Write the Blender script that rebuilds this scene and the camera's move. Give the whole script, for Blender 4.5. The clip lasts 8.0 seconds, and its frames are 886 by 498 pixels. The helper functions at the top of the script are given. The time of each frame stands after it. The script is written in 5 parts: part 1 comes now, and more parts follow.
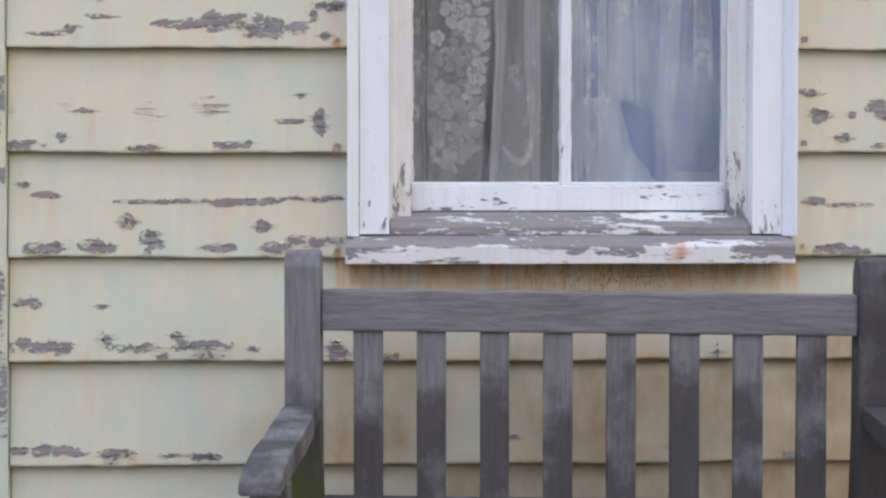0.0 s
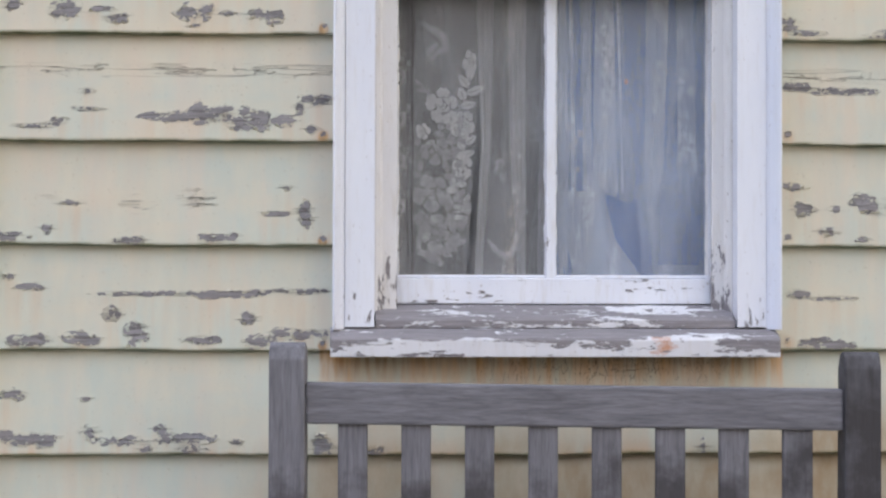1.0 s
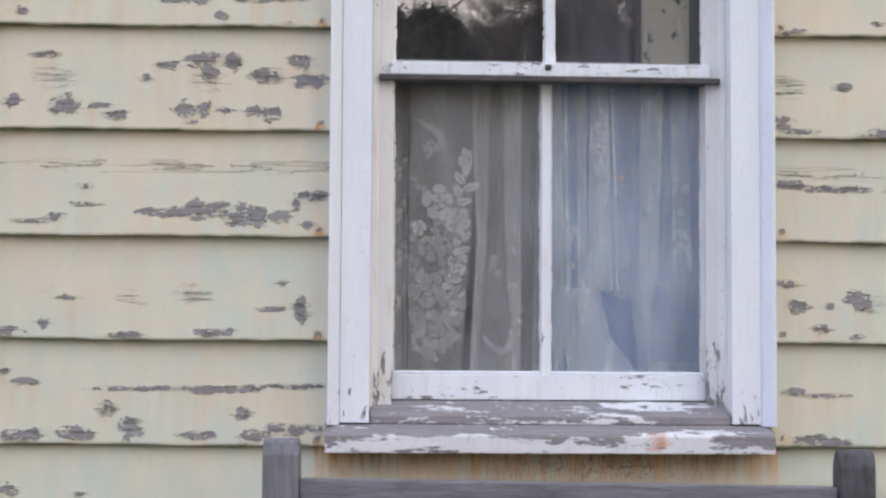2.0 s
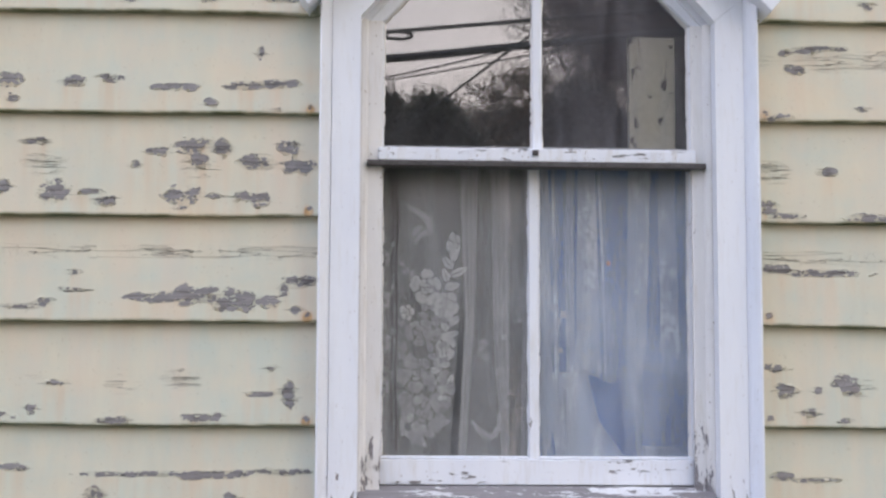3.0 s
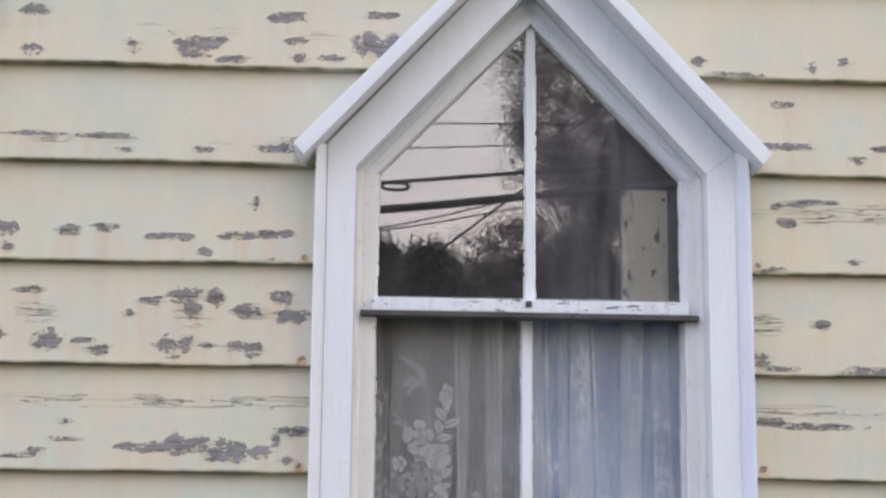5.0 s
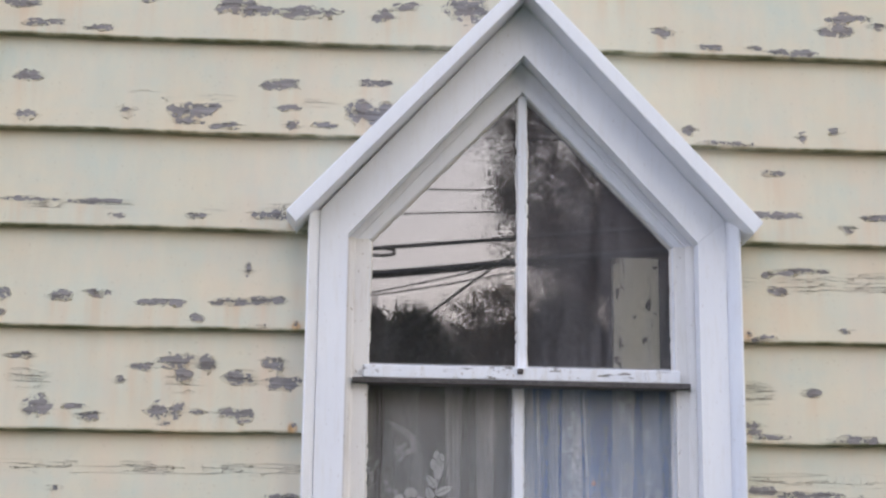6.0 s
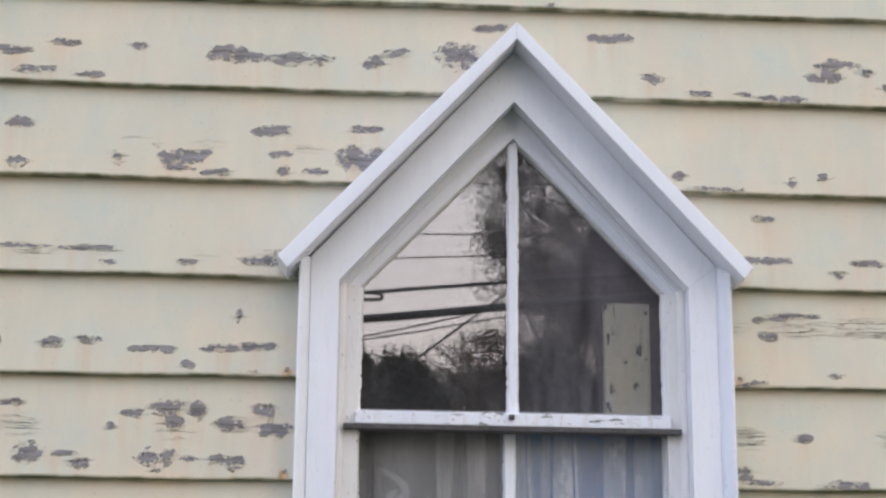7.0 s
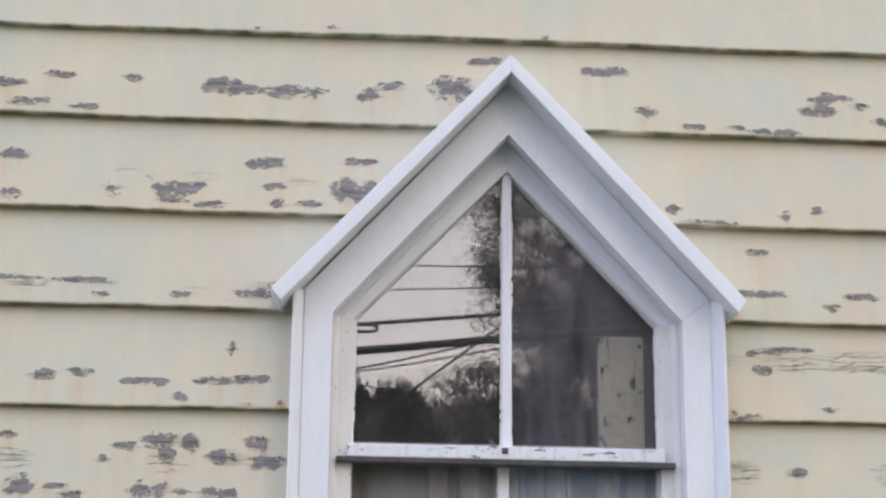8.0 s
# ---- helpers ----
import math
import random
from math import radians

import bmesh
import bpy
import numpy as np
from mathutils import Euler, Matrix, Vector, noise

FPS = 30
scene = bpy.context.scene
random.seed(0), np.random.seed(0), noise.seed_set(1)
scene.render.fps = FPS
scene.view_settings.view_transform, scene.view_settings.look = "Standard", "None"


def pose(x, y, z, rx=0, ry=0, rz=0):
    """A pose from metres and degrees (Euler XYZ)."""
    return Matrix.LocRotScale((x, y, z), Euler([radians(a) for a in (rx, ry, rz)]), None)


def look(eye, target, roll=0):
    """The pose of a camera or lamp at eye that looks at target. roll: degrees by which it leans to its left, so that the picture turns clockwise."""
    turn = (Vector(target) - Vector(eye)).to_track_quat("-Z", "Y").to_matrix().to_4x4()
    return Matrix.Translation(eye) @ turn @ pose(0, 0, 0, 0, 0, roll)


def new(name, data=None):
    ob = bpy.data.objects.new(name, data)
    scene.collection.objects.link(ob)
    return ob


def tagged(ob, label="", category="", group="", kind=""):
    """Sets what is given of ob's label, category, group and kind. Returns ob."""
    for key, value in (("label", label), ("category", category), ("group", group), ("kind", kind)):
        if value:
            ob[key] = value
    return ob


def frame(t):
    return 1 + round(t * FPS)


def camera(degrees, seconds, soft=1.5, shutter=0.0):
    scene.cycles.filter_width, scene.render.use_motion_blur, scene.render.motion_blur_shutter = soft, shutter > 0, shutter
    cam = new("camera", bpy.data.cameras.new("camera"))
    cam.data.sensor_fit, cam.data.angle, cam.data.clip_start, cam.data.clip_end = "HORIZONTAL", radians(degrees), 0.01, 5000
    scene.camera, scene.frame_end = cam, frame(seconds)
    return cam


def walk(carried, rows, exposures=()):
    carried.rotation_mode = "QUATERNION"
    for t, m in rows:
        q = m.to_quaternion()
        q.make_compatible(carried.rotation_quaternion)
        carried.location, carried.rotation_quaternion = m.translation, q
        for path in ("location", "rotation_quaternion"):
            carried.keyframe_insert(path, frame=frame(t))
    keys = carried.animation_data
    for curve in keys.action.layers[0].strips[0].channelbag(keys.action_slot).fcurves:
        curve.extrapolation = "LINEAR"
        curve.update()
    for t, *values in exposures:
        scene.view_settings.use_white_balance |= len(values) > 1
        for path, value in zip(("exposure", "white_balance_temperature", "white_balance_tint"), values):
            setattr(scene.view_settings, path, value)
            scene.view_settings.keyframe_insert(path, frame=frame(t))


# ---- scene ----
cam = camera(27.7, 8.0, soft=2.3)
# seconds, eye, pitch, yaw, roll
PATH = [
    (0.0, -0.3957, -3.4492, 1.0422, -1.938, -2.579, -0.014),
    (0.5, -0.3964, -3.4486, 1.0435, -0.675, -2.748, 0.112),
    (1.0, -0.3964, -3.4479, 1.0463, 0.955, -3.058, 0.144),
    (1.5, -0.3919, -3.4522, 1.0495, 2.429, -2.966, 0.396),
    (3.0, -0.3550, -3.4721, 1.0470, 6.680, -2.872, 0.239),
    (3.5, -0.3458, -3.4729, 1.0466, 7.504, -2.796, 0.385),
    (4.0, -0.3414, -3.4718, 1.0466, 8.428, -2.748, 0.582),
    (4.5, -0.3431, -3.4707, 1.0470, 10.038, -2.819, 0.587),
    (6.0, -0.3638, -3.4754, 1.0496, 13.570, -3.439, 0.677),
    (6.5, -0.3690, -3.4765, 1.0506, 14.443, -3.701, 0.783),
    (7.0, -0.3706, -3.4780, 1.0524, 14.978, -3.830, 0.505),
    (7.5, -0.3691, -3.4771, 1.0540, 15.556, -3.977, 0.564),
    (8.0, -0.3664, -3.4762, 1.0550, 15.989, -3.960, 0.593),
]
walk(cam, [(t, pose(x, y, z, 90 + pitch, 0, yaw) @ pose(0, 0, 0, 0, 0, roll)) for t, x, y, z, pitch, yaw, roll in PATH])

# ---- light: a soft evening sky, glow low behind the camera to the right ----
scene.view_settings.exposure = 0.0
world = bpy.data.worlds.new("evening_sky")
scene.world = world
world.use_nodes = True
wt = world.node_tree
wt.nodes.clear()
sky = wt.nodes.new("ShaderNodeTexSky")
sky.sky_type = "NISHITA"
sky.sun_disc = False
sky.sun_elevation = radians(9)
sky.sun_rotation = radians(150)
sky.dust_density = 3.0
cloud = wt.nodes.new("ShaderNodeMix")
cloud.data_type = "RGBA"
cloud.inputs["Factor"].default_value = 0.88
up_way = wt.nodes.new("ShaderNodeSeparateXYZ")
wt.links.new(wt.nodes.new("ShaderNodeTexCoord").outputs["Generated"], up_way.inputs[0])
height = wt.nodes.new("ShaderNodeMapRange")
height.inputs["From Min"].default_value, height.inputs["From Max"].default_value = 0.05, 0.65
wt.links.new(up_way.outputs["Z"], height.inputs["Value"])
veil = wt.nodes.new("ShaderNodeMix")
veil.data_type = "RGBA"
veil.inputs["A"].default_value = (10.95, 9.37, 8.72, 1)
veil.inputs["B"].default_value = (9.8, 10.8, 13.1, 1)
wt.links.new(height.outputs["Result"], veil.inputs["Factor"])
across = wt.nodes.new("ShaderNodeMapRange")
across.inputs["From Min"].default_value, across.inputs["From Max"].default_value = -0.9, 0.9
wt.links.new(up_way.outputs["X"], across.inputs["Value"])
glow = wt.nodes.new("ShaderNodeMix")
glow.data_type = "RGBA"
glow.inputs["A"].default_value = (0.90, 0.973, 1.14, 1)
glow.inputs["B"].default_value = (1.10, 1.035, 0.90, 1)
wt.links.new(across.outputs["Result"], glow.inputs["Factor"])
tinted = wt.nodes.new("ShaderNodeMix")
tinted.data_type, tinted.blend_type = "RGBA", "MULTIPLY"
tinted.inputs["Factor"].default_value = 1.0
wt.links.new(veil.outputs["Result"], tinted.inputs["A"])
wt.links.new(glow.outputs["Result"], tinted.inputs["B"])
wt.links.new(tinted.outputs["Result"], cloud.inputs["B"])
background = wt.nodes.new("ShaderNodeBackground")
background.inputs["Strength"].default_value = 0.170
world_out = wt.nodes.new("ShaderNodeOutputWorld")
wt.links.new(sky.outputs["Color"], cloud.inputs["A"])
wt.links.new(cloud.outputs["Result"], background.inputs["Color"])
wt.links.new(background.outputs["Background"], world_out.inputs["Surface"])

sun_data = bpy.data.lights.new("sun", "SUN")
sun_data.energy = 0.22
sun_data.angle = radians(40)
sun_data.color = (1.0, 0.96, 0.92)
sun = new("sun", sun_data)
sun.matrix_world = look((4, -7, 6.0), (0, 0, 1.5))


# ---- materials ----
class Nodes:
    """A short way to write node materials."""

    def __init__(self, name):
        self.mat = bpy.data.materials.new(name)
        self.mat.use_nodes = True
        self.tree = self.mat.node_tree
        self.tree.nodes.clear()
        self.out = self.tree.nodes.new("ShaderNodeOutputMaterial")

    def put(self, socket, value):
        if isinstance(value, bpy.types.NodeSocket):
            self.tree.links.new(value, socket)
        elif isinstance(value, tuple) and len(value) == 3 and socket.type == "RGBA":
            socket.default_value = (*value, 1)
        else:
            socket.default_value = value

    def add(self, kind, settings=None, **inputs):
        node = self.tree.nodes.new("ShaderNode" + kind)
        settings = settings or {}
        if "operation" in settings:
            node.operation = settings["operation"]
        if "interpolation_type" in settings:
            node.interpolation_type = settings["interpolation_type"]
        if "data_type" in settings:
            node.data_type, node.blend_type = settings["data_type"], settings["blend_type"]
        if "attribute_name" in settings:
            node.attribute_name = settings["attribute_name"]
        for key, value in inputs.items():
            self.put(node.inputs[key.replace("_", " ")], value)
        return node

    def math(self, op, a, b=0.0, c=0.0):
        node = self.add("Math", {"operation": op})
        for socket, value in zip(node.inputs, (a, b, c)):
            self.put(socket, value)
        return node.outputs[0]

    def place(self, scale=(1, 1, 1), offset=(0, 0, 0)):
        node = self.add("Mapping")
        self.put(node.inputs["Vector"], self.add("NewGeometry").outputs["Position"])
        node.inputs["Scale"].default_value = scale
        node.inputs["Location"].default_value = offset
        return node.outputs[0]

    def noise(self, scale, stretch=(1, 1, 1), detail=4.0, rough=0.55, offset=(0, 0, 0), warp=0.0):
        return self.add("TexNoise", Vector=self.place(stretch, offset), Scale=scale, Detail=detail, Roughness=rough, Distortion=warp).outputs["Fac"]

    def span(self, value, a, b, to_a=0.0, to_b=1.0, smooth=False):
        node = self.add("MapRange", {"interpolation_type": "SMOOTHSTEP" if smooth else "LINEAR"})
        for key, v in zip(("Value", "From Min", "From Max", "To Min", "To Max"), (value, a, b, to_a, to_b)):
            self.put(node.inputs[key], v)
        return node.outputs[0]

    def mix(self, fac, a, b, blend="MIX"):
        node = self.add("Mix", {"data_type": "RGBA", "blend_type": blend})
        self.put(node.inputs["Factor"], fac)
        self.put(node.inputs[6], a)
        self.put(node.inputs[7], b)
        return node.outputs[2]

    def attribute(self, name):
        return self.add("Attribute", {"attribute_name": name}).outputs["Fac"]

    def bump(self, height, distance, strength=1.0):
        return self.add("Bump", Height=height, Distance=distance, Strength=strength).outputs["Normal"]

    def surface(self, colour, rough=0.6, normal=None, **more):
        node = self.add("BsdfPrincipled", Base_Color=colour, Roughness=rough, **more)
        if normal is not None:
            self.put(node.inputs["Normal"], normal)
        self.tree.links.new(node.outputs[0], self.out.inputs["Surface"])
        return self.mat


def bare_wood(n, tint=(0.305, 0.287, 0.29)):
    """Grey weathered wood with grain along x; colour and height."""
    grain = n.noise(14, (1.2, 14, 16), 6, 0.65)
    fine = n.noise(60, (0.8, 10, 14), 3, 0.6)
    colour = n.mix(n.span(grain, 0.3, 0.72), tuple(c * 0.62 for c in tint), tuple(c * 1.3 for c in tint))
    colour = n.mix(n.span(fine, 0.35, 0.75), colour, tuple(c * 0.8 for c in tint))
    return colour, n.math("ADD", n.math("MULTIPLY", grain, 0.6), n.math("MULTIPLY", fine, 0.4))


def siding_paint():
    """Cream paint, chalky and rust-streaked, flaked off down to grey wood where the board is worn."""
    n = Nodes("peeling_cream_paint")
    wear, stain, crack = n.attribute("wear"), n.attribute("stain"), n.attribute("crack")
    rag = n.noise(26, (1, 1, 2.2), 5, 0.62, warp=0.4)
    chip = n.noise(95, (1, 1, 1.7), 3, 0.6)
    scale_a = n.add("TexVoronoi", Vector=n.place((1, 1, 1.5), (0.2, 0, 0.1)), Scale=62.0).outputs["Color"]
    scale_b = n.add("TexVoronoi", Vector=n.place((1, 1, 1.3), (0.7, 0, 0.4)), Scale=150.0).outputs["Color"]
    blocks = n.math("ADD", n.math("MULTIPLY", n.math("SUBTRACT", scale_a, 0.5), 0.75), n.math("MULTIPLY", n.math("SUBTRACT", scale_b, 0.5), 0.45))
    edge = n.math("ADD", n.math("MULTIPLY", n.math("SUBTRACT", rag, 0.5), 1.2), n.math("MULTIPLY", n.math("SUBTRACT", chip, 0.5), 0.5))
    edge = n.math("ADD", edge, blocks)
    level = n.math("ADD", wear, n.math("MULTIPLY", edge, n.span(wear, 0.0, 0.32)))
    peeled = n.span(level, 0.49, 0.53)
    near = n.span(level, 0.30, 0.52)
    line = n.math("ABSOLUTE", n.math("SUBTRACT", n.noise(7, (0.32, 1, 7.5), 3, 0.5, (3, 0, 1), 0.15), 0.5))
    line2 = n.math("ABSOLUTE", n.math("SUBTRACT", n.noise(9, (5, 1, 2.2), 4, 0.5, (7, 0, 1), 0.5), 0.5))
    line3 = n.math("ABSOLUTE", n.math("SUBTRACT", n.noise(11, (0.5, 1, 6), 4, 0.55, (1, 0, 8), 0.3), 0.5))
    split = n.math("MULTIPLY", n.span(n.math("MINIMUM", n.math("MINIMUM", line, line3), n.math("ADD", line2, 0.0062)), 0.003, 0.010, 0.9, 0), n.span(crack, 0.42, 0.72))
    craze = n.math("ABSOLUTE", n.math("SUBTRACT", n.noise(24, (4.6, 1, 1.1), 3, 0.5, (2, 0, 5), 0.2), 0.5))
    craze = n.math("MULTIPLY", n.span(craze, 0.004, 0.016, 0.75, 0), n.attribute("craze"))
    split = n.math("MAXIMUM", split, craze)
    # paint: cream, greener and cooler in washed fields, yellower along the edges
    field = n.noise(3.2, (1.3, 1, 2.4), 4, 0.6)
    height_z = n.add("SeparateXYZ", Vector=n.add("NewGeometry").outputs["Position"]).outputs["Z"]
    field = n.math("ADD", field, n.span(height_z, 0.5, 1.5, 0.16, 0.0))
    cream = n.mix(n.span(field, 0.32, 0.68), (0.665, 0.59, 0.45), (0.555, 0.59, 0.51))
    cream = n.mix(n.span(n.noise(11, (2, 1, 0.7), 5, 0.6, (4, 1, 0)), 0.42, 0.8, 0, 0.65), cream, (0.70, 0.645, 0.50))
    run = n.noise(13, (3.0, 1, 0.28), 4, 0.55, (0, 2, 0))
    drips = n.math("MULTIPLY", n.span(n.noise(70, (1.6, 1, 0.13), 3, 0.5, (5, 2, 0)), 0.38, 0.66), n.span(stain, 0.62, 0.95))
    rust = n.math("MULTIPLY", n.span(run, 0.38, 0.66), n.span(n.math("ADD", n.math("MULTIPLY", stain, 1.25), n.span(n.noise(4, (1, 1, 1), 2, 0.5, (9, 0, 4)), 0.45, 0.75, 0, 0.30)), 0.0, 1.0))
    rust = n.math("MAXIMUM", rust, n.math("MULTIPLY", n.span(stain, 0.72, 0.95, 0, 0.9), n.span(run, 0.30, 0.55, 0.45, 1.0)))
    rust_tone = n.mix(n.span(stain, 0.55, 0.95), (0.62, 0.43, 0.28), (0.70, 0.40, 0.15))
    cream = n.mix(n.math("MULTIPLY", rust, n.span(stain, 0.3, 0.9, 0.75, 0.95)), cream, rust_tone)
    wash = n.span(n.noise(5, (2.2, 1, 0.35), 4, 0.6, (6, 0, 2)), 0.48, 0.72, 0, 0.45)
    cream = n.mix(wash, cream, (0.70, 0.56, 0.45))
    cream = n.mix(n.math("MULTIPLY", drips, 0.7), cream, (0.34, 0.15, 0.05))
    # brown dirt, with the dimness behind the bench put into the colour
    grime_shade = n.math("MULTIPLY", n.attribute("grime_shade"), n.span(n.noise(7, (1.6, 1, 0.7), 5, 0.68, (1, 7, 3)), 0.30, 0.60, 0.5, 1.0))
    cream = n.mix(grime_shade, cream, (0.36, 0.26, 0.155))
    specks = n.span(n.noise(150, (1, 1, 1), 2, 0.5, (2, 5, 0)), 0.66, 0.74, 0, 0.22)
    cream = n.mix(specks, cream, (0.33, 0.27, 0.17))
    cream = n.mix(n.math("MULTIPLY", near, n.span(chip, 0.4, 0.7, 0, 0.35)), cream, (0.78, 0.74, 0.58))
    # patchy dark green along the bottom lip
    cream = n.mix(n.math("MULTIPLY", n.attribute("lip_green"), n.span(n.noise(9, (1.5, 1, 1), 4), 0.38, 0.6, 0.05, 0.85)), cream, (0.10, 0.115, 0.045))
    wood, grain = bare_wood(n)
    wood = n.mix(n.math("MULTIPLY", stain, n.span(run, 0.45, 0.7, 0, 0.5)), wood, (0.24, 0.13, 0.07))
    colour = n.mix(split, n.mix(peeled, cream, wood), (0.11, 0.09, 0.07))
    lift = n.math("MULTIPLY", n.math("MULTIPLY", near, n.math("SUBTRACT", 1.0, peeled)), 0.7)
    paint_height = n.math("ADD", n.math("SUBTRACT", 1.0, peeled), lift)
    height = n.math("ADD", paint_height, n.math("MULTIPLY", grain, n.span(peeled, 0, 1, 0.12, 0.35)))
    height = n.math("SUBTRACT", height, n.math("MULTIPLY", split, 0.8))
    height = n.math("ADD", height, n.math("MULTIPLY", n.noise(3.0, (0.6, 1, 3), 2), 0.9))
    return n.surface(colour, n.span(peeled, 0, 1, 0.52, 0.85), n.bump(height, 0.0028), Specular_IOR_Level=0.3)


def white_paint(name, wear_at_sill, wear_above, rust=0.0, dirt=0.2, upright=False, between=(0.97, 1.22), base=((0.83, 0.85, 0.905), (0.765, 0.79, 0.865)), patch=21):
    """Old white gloss paint; more of it has flaked off close to the sill."""
    n = Nodes(name)
    height_z = n.add("SeparateXYZ", Vector=n.add("NewGeometry").outputs["Position"]).outputs["Z"]
    wear = n.span(height_z, between[0], between[1], wear_at_sill, wear_above)
    rag = n.noise(17 if upright else patch, (2.6, 1.6, 0.6) if upright else (0.5, 1.4, 2.8), 7, 0.70, warp=0.3)
    chip = n.noise(70, (1.6, 1, 0.6) if upright else (0.7, 1, 1.8), 3, 0.6)
    level = n.math("ADD", wear, n.math("ADD", n.math("SUBTRACT", rag, 0.5), n.math("MULTIPLY", n.math("SUBTRACT", chip, 0.5), 0.35)))
    peeled = n.span(level, 0.485, 0.525)
    paint = n.mix(n.span(n.noise(5, (2, 1, 0.8), 4), 0.3, 0.7), base[0], base[1])
    paint = n.mix(n.span(n.noise(30, (3, 1, 0.4), 4, 0.6, (1, 1, 1)), 0.52, 0.85, 0, dirt), paint, (0.52, 0.46, 0.36))
    paint = n.mix(n.span(n.noise(160, (1, 1, 0.6), 2), 0.68, 0.74, 0, dirt * 1.5), paint, (0.36, 0.31, 0.27))
    if rust:
        along = n.add("SeparateXYZ", Vector=n.add("NewGeometry").outputs["Position"]).outputs["X"]
        nail = n.span(n.math("ABSOLUTE", n.math("SUBTRACT", along, 0.195)), 0.005, 0.06, 0.20, -0.25)
        spot = n.math("ADD", n.noise(30, (1, 1, 1.8), 4, 0.6, (0.31, 0, 0.4)), nail)
        nail_rust = n.span(spot, 0.62, 0.80, 0, rust)
        paint = n.mix(nail_rust, paint, (0.56, 0.23, 0.09))
    wood, grain = bare_wood(n, (0.29, 0.27, 0.28))
    colour = n.mix(peeled, paint, wood)
    height = n.math("ADD", n.math("SUBTRACT", 1.0, peeled), n.math("MULTIPLY", grain, 0.25))
    height = n.math("ADD", height, n.math("MULTIPLY", n.noise(9, (3, 1, 0.5), 3), 0.35))
    return n.surface(colour, n.span(peeled, 0, 1, 0.42, 0.85), n.bump(height, 0.0012), Specular_IOR_Level=0.35)


def bench_wood(name, along, algae=0.0, age=0.0, tone=1.0):
    """Silver-grey teak with grain along the piece; dark lichen and green algae towards the seat."""
    n = Nodes(name)
    stretch = {"x": (0.8, 12, 12), "y": (12, 0.8, 12), "z": (12, 12, 0.8)}[along]
    grain = n.noise(9, stretch, 6, 0.65, warp=0.3)
    fine = n.noise(34, stretch, 4, 0.6)
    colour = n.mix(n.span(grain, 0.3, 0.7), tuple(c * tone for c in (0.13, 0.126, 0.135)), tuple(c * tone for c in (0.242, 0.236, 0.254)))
    colour = n.mix(n.span(fine, 0.5, 0.75, 0, 0.5), colour, (0.085, 0.078, 0.085))
    blotch = n.noise(8, (1, 1, 1), 5, 0.6, (3, 3, 3))
    height_z = n.add("SeparateXYZ", Vector=n.add("NewGeometry").outputs["Position"]).outputs["Z"]
    lichen = n.math("ADD", blotch, n.span(height_z, 0.60, 0.86, 0.17 + age, -0.05 + age))
    colour = n.mix(n.span(lichen, 0.54, 0.72, 0, 0.8), colour, (0.05, 0.045, 0.045))
    if algae:
        growth = n.math("ADD", n.noise(7, (1, 1, 0.5), 4, 0.6, (5, 1, 2)), n.span(height_z, 0.46, 0.64, 0.35, -0.30))
        colour = n.mix(n.span(growth, 0.42, 0.62, 0, algae), colour, (0.07, 0.09, 0.024))
    height = n.math("ADD", n.math("MULTIPLY", grain, 0.6), n.math("MULTIPLY", fine, 0.4))
    return n.surface(colour, 0.8, n.bump(height, 0.0018), Specular_IOR_Level=0.25)


def window_glass(name, gloss, haze, film_tint=(0.55, 0.56, 0.58), streak=(1.6, 1, 0.7)):
    """Old drawn glass: clear, a little wavy; its dusty film also paints in haze."""
    n = Nodes(name)
    wave = n.bump(n.noise(2.2, (1, 1, 0.7), 1, 0.4), 0.004, 0.10)
    clear = n.add("BsdfTransparent", Color=(0.97, 0.975, 0.975))
    mirror = n.add("BsdfGlossy", Color=(1, 1, 1), Roughness=0.012, Normal=wave)
    film = n.add("BsdfDiffuse", Color=film_tint)
    film_fac = n.span(n.noise(6, streak, 5, 0.65), 0.35, 0.75, haze * 0.4, haze * 1.5)
    first = n.add("MixShader", Fac=film_fac)
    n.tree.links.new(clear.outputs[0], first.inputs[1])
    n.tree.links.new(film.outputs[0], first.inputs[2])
    shine = n.math("MULTIPLY", n.add("Fresnel", IOR=1.5).outputs[0], gloss / 0.04)
    second = n.add("MixShader", Fac=n.math("MINIMUM", shine, 1.0))
    n.tree.links.new(first.outputs[0], second.inputs[1])
    n.tree.links.new(mirror.outputs[0], second.inputs[2])
    n.tree.links.new(second.outputs[0], n.out.inputs["Surface"])
    return n.mat


